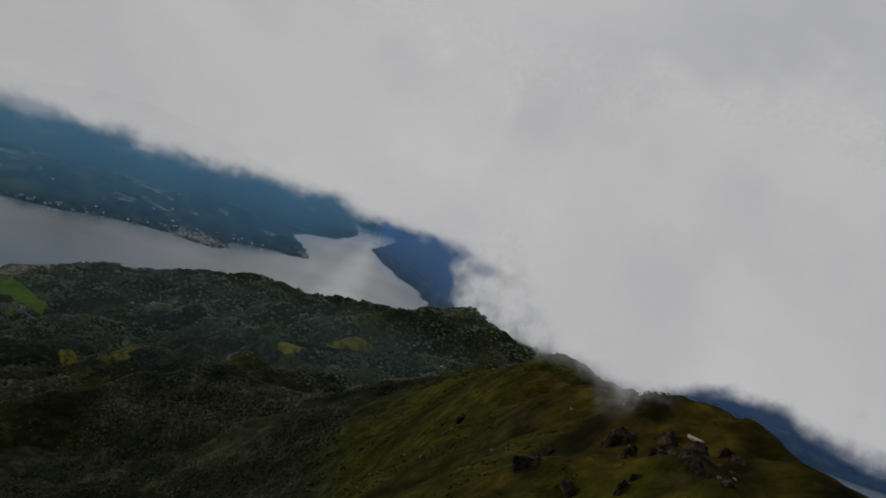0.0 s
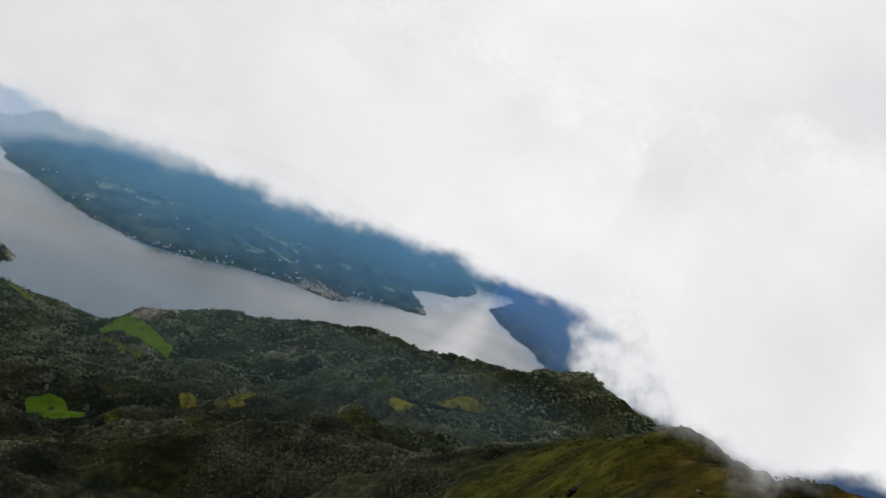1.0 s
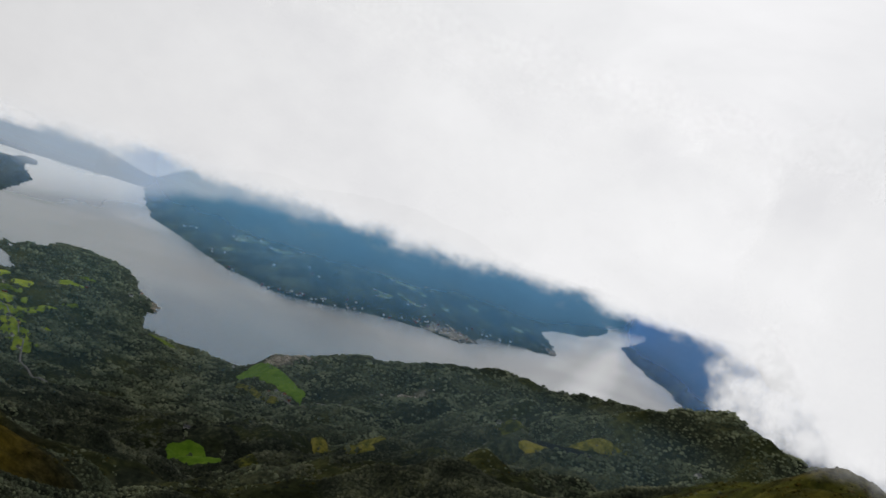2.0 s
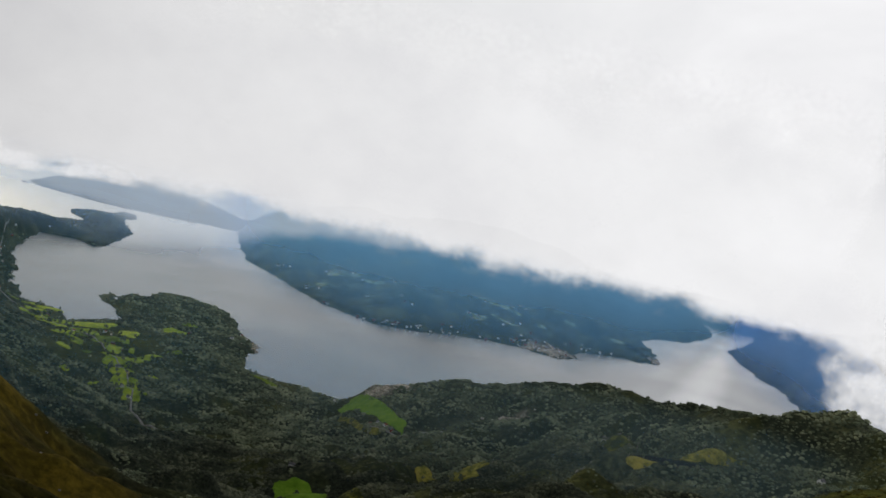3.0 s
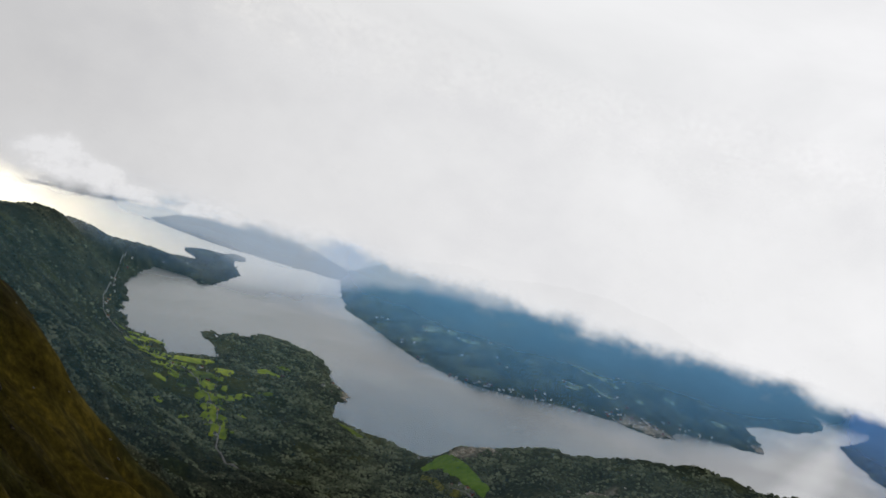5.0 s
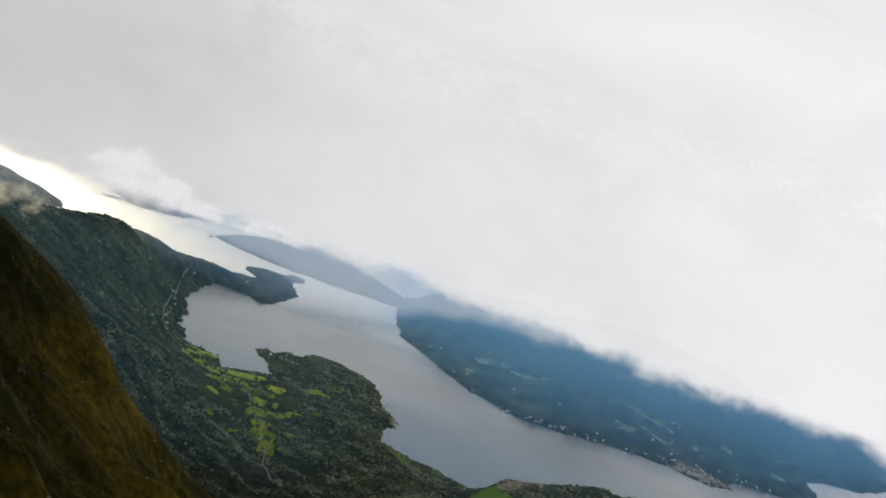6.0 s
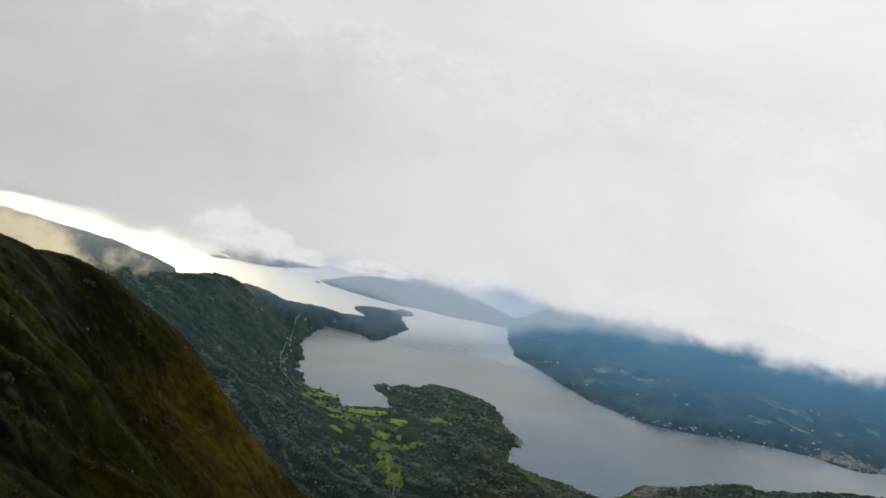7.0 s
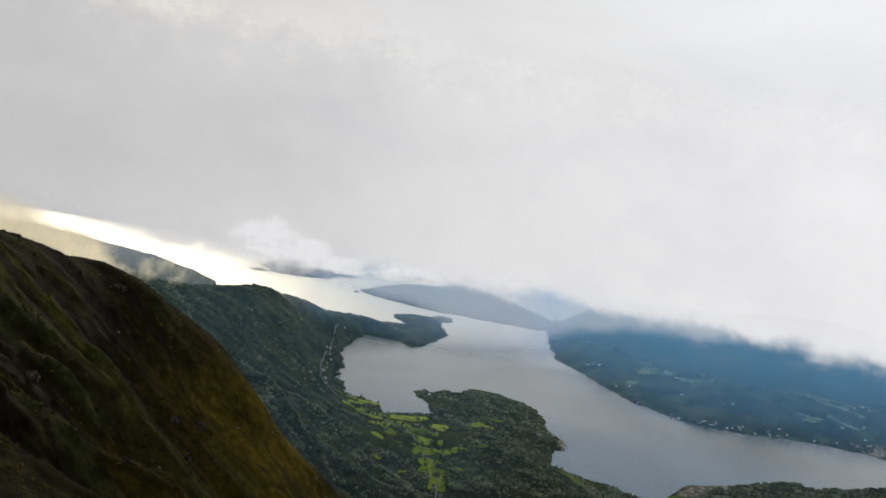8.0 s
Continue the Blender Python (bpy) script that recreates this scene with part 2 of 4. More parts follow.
def surface(name, stops, size=1.0, rough=0.9, bump=0.3, bump_size=None, detail=6.0, spec=0.04, per_object=0.0, per_island=0.0):
    def build(m, ns, ln):
        tc = ns.new("ShaderNodeNewGeometry")
        n1 = node(ns, "ShaderNodeTexNoise", Scale=1 / size, Detail=detail, Roughness=0.6)
        n2 = node(ns, "ShaderNodeTexNoise", Scale=1 / (bump_size or size * 0.3), Detail=4.0)
        r = ramp(ns, stops)
        b = node(ns, "ShaderNodeBump", Strength=bump, Distance=(bump_size or size * 0.3))
        p = node(ns, "ShaderNodeBsdfPrincipled", Roughness=rough)
        p.inputs["Specular IOR Level"].default_value = spec
        o = ns.new("ShaderNodeOutputMaterial")
        ln.new(tc.outputs["Position"], n1.inputs["Vector"])
        ln.new(tc.outputs["Position"], n2.inputs["Vector"])
        fac = n1.outputs["Fac"]
        if per_object or per_island:
            src = ns.new("ShaderNodeObjectInfo").outputs["Random"] if per_object else tc.outputs["Random Per Island"]
            k = per_object or per_island
            mul = node(ns, "ShaderNodeMath", operation="MULTIPLY_ADD")
            mul.inputs[1].default_value, mul.inputs[2].default_value = k, -k / 2
            ln.new(src, mul.inputs[0])
            ad = node(ns, "ShaderNodeMath", operation="ADD")
            ln.new(fac, ad.inputs[0])
            ln.new(mul.outputs[0], ad.inputs[1])
            fac = ad.outputs[0]
        ln.new(fac, r.inputs[0])
        ln.new(n2.outputs["Fac"], b.inputs["Height"])
        ln.new(r.outputs[0], p.inputs["Base Color"])
        ln.new(b.outputs[0], p.inputs["Normal"])
        ln.new(p.outputs[0], o.inputs[0])
    return material(name, build)


def ground_build(m, ns, ln):
    g = ns.new("ShaderNodeNewGeometry")
    at = node(ns, "ShaderNodeAttribute", attribute="cover")
    sep = ns.new("ShaderNodeSeparateColor")
    big = node(ns, "ShaderNodeTexNoise", Scale=1 / 60, Detail=8.0, Roughness=0.65)
    fine = node(ns, "ShaderNodeTexNoise", Scale=1 / 5, Detail=8.0, Roughness=0.7)
    wood = ramp(ns, [(0.36, (0.006, 0.009, 0.007)), (0.5, (0.030, 0.038, 0.024)), (0.62, (0.10, 0.11, 0.06))])
    moor = ramp(ns, [(0.36, (0.003, 0.003, 0.001)), (0.5, (0.015, 0.0145, 0.003)), (0.64, (0.056, 0.047, 0.008))])
    heath = ramp(ns, [(0.36, (0.009, 0.012, 0.003)), (0.5, (0.034, 0.041, 0.008)), (0.64, (0.095, 0.097, 0.016))])
    # darkest cover: rock, and the shade painted in gullies and upper crag
    rock = ramp(ns, [(0.38, (0.004, 0.0035, 0.002)), (0.52, (0.013, 0.011, 0.006)), (0.66, (0.055, 0.047, 0.030))])
    pale = ramp(ns, [(0.38, (0.06, 0.06, 0.04)), (0.48, (0.22, 0.20, 0.155)), (0.58, (0.48, 0.43, 0.35))])
    mixes = [node(ns, "ShaderNodeMix", data_type="RGBA") for _ in range(4)]
    bump = node(ns, "ShaderNodeBump", Strength=0.8, Distance=2.0)
    p = node(ns, "ShaderNodeBsdfPrincipled", Roughness=1.0)
    p.inputs["Specular IOR Level"].default_value = 0.02
    o = ns.new("ShaderNodeOutputMaterial")
    for n in (big, fine):
        ln.new(g.outputs["Position"], n.inputs["Vector"])
    av = node(ns, "ShaderNodeMath", operation="ADD")
    half = node(ns, "ShaderNodeMath", operation="MULTIPLY")
    half.inputs[1].default_value = 0.5
    ln.new(big.outputs["Fac"], av.inputs[0])
    ln.new(fine.outputs["Fac"], av.inputs[1])
    ln.new(av.outputs[0], half.inputs[0])
    for r in (wood, moor, heath, rock, pale):
        ln.new(half.outputs[0], r.inputs[0])
    ln.new(at.outputs["Color"], sep.inputs[0])
    last = wood.outputs[0]
    for mix, r, ch in zip(mixes, (heath, moor, rock), (1, 0, 2)):
        ln.new(sep.outputs[ch], mix.inputs[0])
        ln.new(last, mix.inputs[6])
        ln.new(r.outputs[0], mix.inputs[7])
        last = mix.outputs[2]
    ln.new(at.outputs["Alpha"], mixes[3].inputs[0])
    ln.new(last, mixes[3].inputs[6])
    ln.new(pale.outputs[0], mixes[3].inputs[7])
    dry = ramp(ns, [(0.36, (0.016, 0.011, 0.002)), (0.5, (0.068, 0.053, 0.008)), (0.64, (0.175, 0.125, 0.017))])
    amount = node(ns, "ShaderNodeAttribute", attribute="dry")
    topmost = node(ns, "ShaderNodeMix", data_type="RGBA")
    ln.new(half.outputs[0], dry.inputs[0])
    ln.new(amount.outputs["Fac"], topmost.inputs[0])
    ln.new(mixes[3].outputs[2], topmost.inputs[6])
    ln.new(dry.outputs[0], topmost.inputs[7])
    ln.new(topmost.outputs[2], p.inputs["Base Color"])
    ln.new(fine.outputs["Fac"], bump.inputs["Height"])
    ln.new(bump.outputs[0], p.inputs["Normal"])
    ln.new(p.outputs[0], o.inputs[0])


def ranged(ns, low, high, to_low, to_high):
    n = node(ns, "ShaderNodeMapRange")
    n.interpolation_type = "SMOOTHSTEP"
    for key, value in (("From Min", low), ("From Max", high), ("To Min", to_low), ("To Max", to_high)):
        n.inputs[key].default_value = value
    return n


def sum_of(ns, ln, a, b, factor):
    """a * factor + b, where b is a socket or a number."""
    n = node(ns, "ShaderNodeMath", operation="MULTIPLY_ADD")
    n.inputs[1].default_value = factor
    ln.new(a, n.inputs[0])
    if isinstance(b, float):
        n.inputs[2].default_value = b
    else:
        ln.new(b, n.inputs[2])
    return n.outputs[0]


def water_build(m, ns, ln):
    """Fjord water: wind-ruffled, sheen painted by IOR along the eastern lane and western sea."""
    g = ns.new("ShaderNodeNewGeometry")
    sep = ns.new("ShaderNodeSeparateXYZ")
    wind = node(ns, "ShaderNodeTexNoise", Scale=1 / 340, Detail=3.0, Distortion=0.5)
    rip = node(ns, "ShaderNodeTexNoise", Scale=1 / 3.0, Detail=5.0)
    bump = node(ns, "ShaderNodeBump", Strength=0.12, Distance=0.5)
    for target in (wind.inputs["Vector"], rip.inputs["Vector"], sep.inputs[0]):
        ln.new(g.outputs["Position"], target)
    x, y = sep.outputs[0], sep.outputs[1]
    # lane of raised IOR, standing in for the bright sky gap it reflects
    size = node(ns, "ShaderNodeMath", operation="ABSOLUTE")
    ln.new(sum_of(ns, ln, y, sum_of(ns, ln, x, 107.0, 1.0), -0.414), size.inputs[0])
    calm = ranged(ns, 205.0, 20.0, 0.0, 1.0)
    ln.new(sum_of(ns, ln, wind.outputs["Fac"], size.outputs[0], 60.0), calm.inputs["Value"])
    swell = ranged(ns, -560.0, -1150.0, 0.0, 1.0)
    ln.new(sum_of(ns, ln, y, sum_of(ns, ln, x, 1000.0, 1.0), -0.5), swell.inputs["Value"])
    rough = ranged(ns, 0.3, 0.7, 0.16, 0.27)
    ln.new(wind.outputs["Fac"], rough.inputs["Value"])
    rough_sea = node(ns, "ShaderNodeMix")
    rough_sea.inputs[3].default_value = 0.58
    ln.new(swell.outputs[0], rough_sea.inputs[0])
    ln.new(rough.outputs[0], rough_sea.inputs[2])
    east = ranged(ns, -560.0, 520.0, 2.3, 1.75)
    ln.new(x, east.inputs["Value"])
    gust = ranged(ns, 0.34, 0.66, -0.34, 0.16)
    ln.new(wind.outputs["Fac"], gust.inputs["Value"])
    open_water = node(ns, "ShaderNodeMath", operation="ADD")
    ln.new(east.outputs[0], open_water.inputs[0])
    ln.new(gust.outputs[0], open_water.inputs[1])
    core = node(ns, "ShaderNodeMath", operation="POWER")
    core.inputs[1].default_value = 1.9
    ln.new(calm.outputs[0], core.inputs[0])
    gloss = node(ns, "ShaderNodeMix")
    gloss.inputs[3].default_value = 9.0
    ln.new(core.outputs[0], gloss.inputs[0])
    ln.new(open_water.outputs[0], gloss.inputs[2])
    gloss_sea = node(ns, "ShaderNodeMix")
    gloss_sea.inputs[3].default_value = 20.0
    ln.new(swell.outputs[0], gloss_sea.inputs[0])
    ln.new(gloss.outputs[0], gloss_sea.inputs[2])
    p = ns.new("ShaderNodeBsdfPrincipled")
    p.inputs["Base Color"].default_value = (0.016, 0.046, 0.075, 1)
    o = ns.new("ShaderNodeOutputMaterial")
    ln.new(rough_sea.outputs[0], p.inputs["Roughness"])
    ln.new(gloss_sea.outputs[0], p.inputs["IOR"])
    ln.new(rip.outputs["Fac"], bump.inputs["Height"])
    ln.new(bump.outputs[0], p.inputs["Normal"])
    ln.new(p.outputs[0], o.inputs[0])


GROUND = material("hillside", ground_build)
WATER = material("fjord_water", water_build)
LEAF = surface("birch_leaves", [(0.26, (0.018, 0.024, 0.014)), (0.40, (0.056, 0.071, 0.043)), (0.52, (0.125, 0.150, 0.092)), (0.66, (0.23, 0.255, 0.155))], 24.0, 0.85, 0.2, 0.8, 8.0, per_island=0.10)
DARK_LEAF = surface("dark_leaves", [(0.28, (0.010, 0.014, 0.010)), (0.42, (0.028, 0.035, 0.024)), (0.54, (0.080, 0.092, 0.060)), (0.68, (0.18, 0.19, 0.12))], 30.0, 0.9, 0.2, 0.8, 8.0, per_island=0.10)
PASTURE = surface("pasture_grass", [(0.3, (0.08, 0.12, 0.014)), (0.5, (0.20, 0.28, 0.022)), (0.7, (0.34, 0.42, 0.035))], 12.0, 0.9, 0.3, 1.0, per_object=0.35)


def mist_material(name, colour, glow, cover, size, seed, squash=1.6, torn=2.0):
    """Soft-edged mist: alpha from the sheet's own fade, broken by noise; tinted haze lit through, or cloud with its
    brightness painted as emission.
    """
    def build(m, ns, ln):
        g = ns.new("ShaderNodeNewGeometry")
        mp = node(ns, "ShaderNodeMapping", Scale=(1, 1, squash), Location=(seed * 311.0, seed * 97.0, 0))
        n = node(ns, "ShaderNodeTexNoise", Scale=1 / size, Detail=7.0, Roughness=0.58)
        at = node(ns, "ShaderNodeAttribute", attribute="fade")
        a = node(ns, "ShaderNodeMath", operation="MULTIPLY_ADD")
        a.inputs[1].default_value, a.inputs[2].default_value = torn, -torn / 2
        both_ends = node(ns, "ShaderNodeMath", operation="MULTIPLY_ADD")
        both_ends.inputs[1].default_value, both_ends.inputs[2].default_value = 2.0, -1.0
        b = node(ns, "ShaderNodeMath", operation="ADD")
        cl = node(ns, "ShaderNodeMapRange")
        if torn >= 2:
            cl.interpolation_type = "SMOOTHSTEP"
        cl.inputs["From Min"].default_value, cl.inputs["From Max"].default_value, cl.inputs["To Max"].default_value = (-0.75, 0.75, cover) if torn >= 2 else (-1.0, 1.0, cover)
        ln.new(g.outputs["Position"], mp.inputs[0])
        ln.new(mp.outputs[0], n.inputs["Vector"])
        ln.new(n.outputs["Fac"], a.inputs[0])
        ln.new(at.outputs["Fac"], both_ends.inputs[0])
        ln.new(a.outputs[0], b.inputs[0])
        ln.new(both_ends.outputs[0], b.inputs[1])
        ln.new(b.outputs[0], cl.inputs["Value"])
        al = node(ns, "ShaderNodeMath", operation="MULTIPLY")
        soft = node(ns, "ShaderNodeMapRange")
        soft.inputs["From Max"].default_value = 0.2
        ln.new(at.outputs["Fac"], soft.inputs["Value"])
        ln.new(cl.outputs[0], al.inputs[0])
        ln.new(soft.outputs[0], al.inputs[1])
        tr = ns.new("ShaderNodeBsdfTransparent")
        mix = ns.new("ShaderNodeMixShader")
        o = ns.new("ShaderNodeOutputMaterial")
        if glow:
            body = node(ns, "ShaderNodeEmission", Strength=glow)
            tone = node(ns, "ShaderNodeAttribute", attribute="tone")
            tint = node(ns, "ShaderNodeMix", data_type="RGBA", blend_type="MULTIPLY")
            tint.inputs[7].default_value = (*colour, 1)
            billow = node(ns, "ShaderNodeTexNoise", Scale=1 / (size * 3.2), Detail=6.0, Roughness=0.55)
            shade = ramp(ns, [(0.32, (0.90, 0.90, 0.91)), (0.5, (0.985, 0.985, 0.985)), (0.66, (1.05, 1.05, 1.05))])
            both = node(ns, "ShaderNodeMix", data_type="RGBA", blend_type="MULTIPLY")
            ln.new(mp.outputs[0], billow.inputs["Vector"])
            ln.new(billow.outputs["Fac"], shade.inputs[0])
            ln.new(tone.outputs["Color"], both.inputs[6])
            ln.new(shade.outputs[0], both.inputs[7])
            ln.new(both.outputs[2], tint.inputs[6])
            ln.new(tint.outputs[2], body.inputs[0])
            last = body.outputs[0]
        else:
            # the haze is painted by the sheet's own tint
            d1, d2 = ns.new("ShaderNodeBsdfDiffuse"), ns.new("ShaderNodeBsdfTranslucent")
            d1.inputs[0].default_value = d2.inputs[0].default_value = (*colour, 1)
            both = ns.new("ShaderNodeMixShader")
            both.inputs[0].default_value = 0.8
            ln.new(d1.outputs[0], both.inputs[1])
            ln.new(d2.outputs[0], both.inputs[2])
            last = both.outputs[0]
        ln.new(al.outputs[0], mix.inputs[0])
        ln.new(tr.outputs[0], mix.inputs[1])
        ln.new(last, mix.inputs[2])
        ln.new(mix.outputs[0], o.inputs[0])
    return material(name, build)


# ---- mesh helpers ----
def mesh_object(name, verts, faces, mats, parent=None, label="", smooth_faces=True):
    me = bpy.data.meshes.new(name)
    me.from_pydata(np.asarray(verts).tolist(), [], faces if isinstance(faces, list) else faces.tolist())
    for m in mats if isinstance(mats, (list, tuple)) else [mats]:
        me.materials.append(m)
    if smooth_faces:
        me.shade_smooth()
    ob = new(name, me)
    ob.parent = parent
    if label:
        ob["label"] = label
    return ob


def grid_faces(nu, nv, offset=0):
    i = np.arange(nu - 1)[:, None] * nv + np.arange(nv - 1)[None]
    return (np.stack([i, i + nv, i + nv + 1, i + 1], -1).reshape(-1, 4) + offset)


def float_attribute(me, name, values):
    me.attributes.new(name, "FLOAT", "POINT").data.foreach_set("value", np.asarray(values, np.float32))


# ---- ground: one polar sheet out to the horizon, fine ahead, coarse behind ----
bear = np.concatenate([np.linspace(-180, -56, 50)[:-1], np.linspace(-56, 62, 570)[:-1], np.linspace(62, 180, 48)])
dist = np.concatenate([[0.0], np.geomspace(4, 148, 80), np.geomspace(150, 440, 190), np.geomspace(446, 4930, 250)])
B, R = np.meshgrid(np.radians(bear), dist, indexing="ij")
GX, GY = np.sin(B) * R, np.cos(B) * R
GZ = height(GX, GY)
faces = grid_faces(len(bear), len(dist))[:, ::-1]
ground = mesh_object("ground", np.stack([GX, GY, GZ], -1).reshape(-1, 3), faces, GROUND)
tagged(ground, "wooded fjord hillsides with brown moor grass and bare rock", "hillside", kind="structure")


KNOLLS = [(140, 896, 24, 14), (4, 1026, 26, 18), (335, 1970, 62, 46), (-207, 1345, 14, 26), (660, 2200, 20, 30)]


def dry_grass(x, y, z):
    """Where golden moor grass lies over the slope: the lower west side and the rusty hilltop."""
    n = fbm(x, y, 70, 4, 81)
    low = smooth(-5, 40, -x + 12 - 0.36 * (y - 60) + 34 * n) * smooth(540, 420, y + 60 * n) * smooth(240, 206, z + 16 * n) * smooth(140, 165, z + 14 * n)
    top = 0.65 * smooth(278, 296, z + 6 * n) * smooth(20, 45, x) * smooth(-0.3, 0.4, fbm(x, y, 9, 3, 83))
    return np.clip(low * (0.45 + 0.55 * smooth(-0.5, 0.4, fbm(0.3 * (0.94 * x + 0.34 * y), 0.94 * y - 0.34 * x, 24, 4, 84))) + top, 0, 1)


def moor_cover(x, y, z):
    """How far heath, moor grass, bare rock and painted shade replace the wood."""
    n = fbm(x, y, 70, 4, 81)
    west = smooth(-25, 25, -x + 12 - 0.36 * (y - 60) + 34 * n) * smooth(560, 410, y + 60 * n) * smooth(135, 165, z + 14 * n)
    hill = smooth(220, 255, z + 18 * n) * smooth(-60, 20, x)
    moor = np.clip(west + 0.7 * hill * smooth(268, 290, z + 12 * n) * smooth(42, 64, x + 8 * n), 0, 1)
    farm = smooth(1.15, 0.75, np.hypot((x + 375) / 75, (y - 1115) / 140) + 0.2 * n)
    heath = np.clip(hill + 0.9 * farm + 0.5 * smooth(0.25, 0.6, fbm(x, y, 45, 4, 85)) * (np.hypot(x, y) < 1500), 0, 1)
    knoll = 0.0
    for kx, ky, kr, ks in KNOLLS:
        knoll = knoll + np.exp(-((x - kx) ** 2 / kr ** 2 + (y - ky) ** 2 / ks ** 2))
    heath = np.clip(heath + 0.75 * west * smooth(0.0, 0.5, fbm(0.2 * (0.94 * x + 0.34 * y), 0.94 * y - 0.34 * x, 26, 3, 92)), 0, 1)
    moor = moor * (1 - 0.7 * west * smooth(0.0, 0.5, fbm(0.2 * (0.94 * x + 0.34 * y), 0.94 * y - 0.34 * x, 26, 3, 92)))
    bare = smooth(0.16, 0.45, knoll * (0.7 + 0.8 * fbm(x, y, 18, 3, 88)))
    # dark rock follows the gullies, so their shade is painted in with it
    gully = np.abs(fbm(0.26 * (0.94 * x + 0.34 * y), 0.94 * y - 0.34 * x, 22, 4, 31))
    rock = np.clip(0.9 * smooth(0.3, 0.75, gully + 0.15 * fbm(x, y, 9, 3, 90)) * np.maximum(west, 0.75 * hill), 0, 1)
    gold = west * smooth(240, 205, z + 14 * n)
    # upper crag darkened by rock cover, putting its backlit shade into the colour
    rock = np.clip(rock * (1 - 0.6 * gold) + 0.45 * west * smooth(225, 262, z + 10 * n) * smooth(-0.3, 0.3, fbm(x, y, 16, 3, 97)), 0, 1)
    return moor, heath, rock, bare


mo, he, ro, ba = moor_cover(GX, GY, GZ)
float_attribute(ground.data, "dry", dry_grass(GX, GY, GZ).ravel())
att = ground.data.attributes.new("cover", "FLOAT_COLOR", "POINT")
att.data.foreach_set("color", np.stack([mo, he, ro, ba], -1).astype(np.float32).ravel())

ring = np.radians(np.linspace(0, 360, 121)[:-1])
rad = np.array([0.0, 300, 1200, 2500, 4950])
wv = np.array([(np.sin(a) * r, np.cos(a) * r, 0.0) for a in np.append(ring, ring[0]) for r in rad])
water = mesh_object("water", wv, grid_faces(121, len(rad))[:, ::-1], WATER)
tagged(water, "calm grey fjord water with pale sheen", "fjord", kind="structure")


# ---- cloud: banks that hide the mountain tops, and haze over the far slopes ----
def curtain(name, bearings, dist_fn, levels, mat, label, tone=None, ends=0.06, nv=26, nb=140, peak=1.0):
    """A standing sheet of cloud or haze over a stretch of bearings. levels: bearing -> bottom, full from, full to, top."""
    b = np.radians(np.linspace(*bearings, nb))
    bb, vv = np.meshgrid(b, np.linspace(0, 1, nv), indexing="ij")
    deg = np.degrees(bb)
    d = dist_fn(deg)
    if len(levels[0]) == 2:
        levels = [(at, low - 60, low + (205 - low) * 1.0, 208, 236) for at, low in levels]
    z0, z1, z2, z3 = (np.interp(deg, [r[0] for r in levels], [r[k] for r in levels]) for k in (1, 2, 3, 4))
    z = z0 + (z3 - z0) * vv
    fade = smooth(0, 1, (z - z0) / (z1 - z0)) * smooth(0, 1, (z3 - z) / (z3 - z2))
    span = (deg - bearings[0]) / (bearings[1] - bearings[0])
    fade = fade * smooth(0, ends, span) * smooth(1, 1 - ends, span) * peak
    ob = mesh_object(name, np.stack([np.sin(bb) * d, np.cos(bb) * d, z], -1).reshape(-1, 3), grid_faces(nb, nv), mat)
    float_attribute(ob.data, "fade", fade.ravel())
    if tone:
        float_attribute(ob.data, "tone", tone(deg).ravel())
    return tagged(ob, label, "cloud" if tone else "haze", kind="structure")


def between(*pairs):
    xs, ys = zip(*pairs)
    return lambda deg: np.interp(deg, xs, ys)


# cloud sheets glow: their daylight is painted as emission, graded by bearing
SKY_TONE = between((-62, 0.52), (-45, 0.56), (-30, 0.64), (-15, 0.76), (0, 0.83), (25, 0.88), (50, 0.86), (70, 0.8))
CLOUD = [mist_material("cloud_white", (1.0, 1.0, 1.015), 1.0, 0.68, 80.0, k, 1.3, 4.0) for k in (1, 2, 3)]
WISP = mist_material("cloud_wisp", (1.0, 1.0, 1.015), 0.92, 0.75, 60.0, 4, 1.3, 4.5)
PUFF = mist_material("torn_puff", (1.0, 1.0, 1.015), 1.0, 0.78, 46.0, 14, 1.1, 5.5)
THIN = mist_material("thin_mist", (0.93, 0.98, 1.05), 0.84, 0.40, 150.0, 10, 1.2, 2.6)
LOW_MIST = mist_material("low_mist", (1.0, 1.0, 1.015), 0.97, 0.8, 12.0, 11, 1.2, 2.4)
ROLLING = mist_material("rolling_cloud", (1.0, 1.0, 1.015), 1.0, 1.0, 60.0, 9, 1.3, 3.5)
WARM_WISP = mist_material("glowing_wisp", (1.0, 0.87, 0.60), 1.0, 0.8, 20.0, 5, 1.0, 4.0)
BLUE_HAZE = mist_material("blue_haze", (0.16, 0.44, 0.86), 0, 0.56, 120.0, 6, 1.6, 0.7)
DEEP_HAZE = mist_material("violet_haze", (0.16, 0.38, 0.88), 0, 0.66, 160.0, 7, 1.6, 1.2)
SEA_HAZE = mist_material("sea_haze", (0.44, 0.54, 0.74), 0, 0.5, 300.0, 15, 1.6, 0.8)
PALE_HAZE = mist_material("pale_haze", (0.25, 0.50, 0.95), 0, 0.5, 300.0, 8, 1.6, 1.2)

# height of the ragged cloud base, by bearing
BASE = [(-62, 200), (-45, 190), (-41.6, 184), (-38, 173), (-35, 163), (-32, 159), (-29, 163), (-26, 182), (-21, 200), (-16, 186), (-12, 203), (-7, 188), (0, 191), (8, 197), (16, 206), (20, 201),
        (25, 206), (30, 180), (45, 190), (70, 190)]
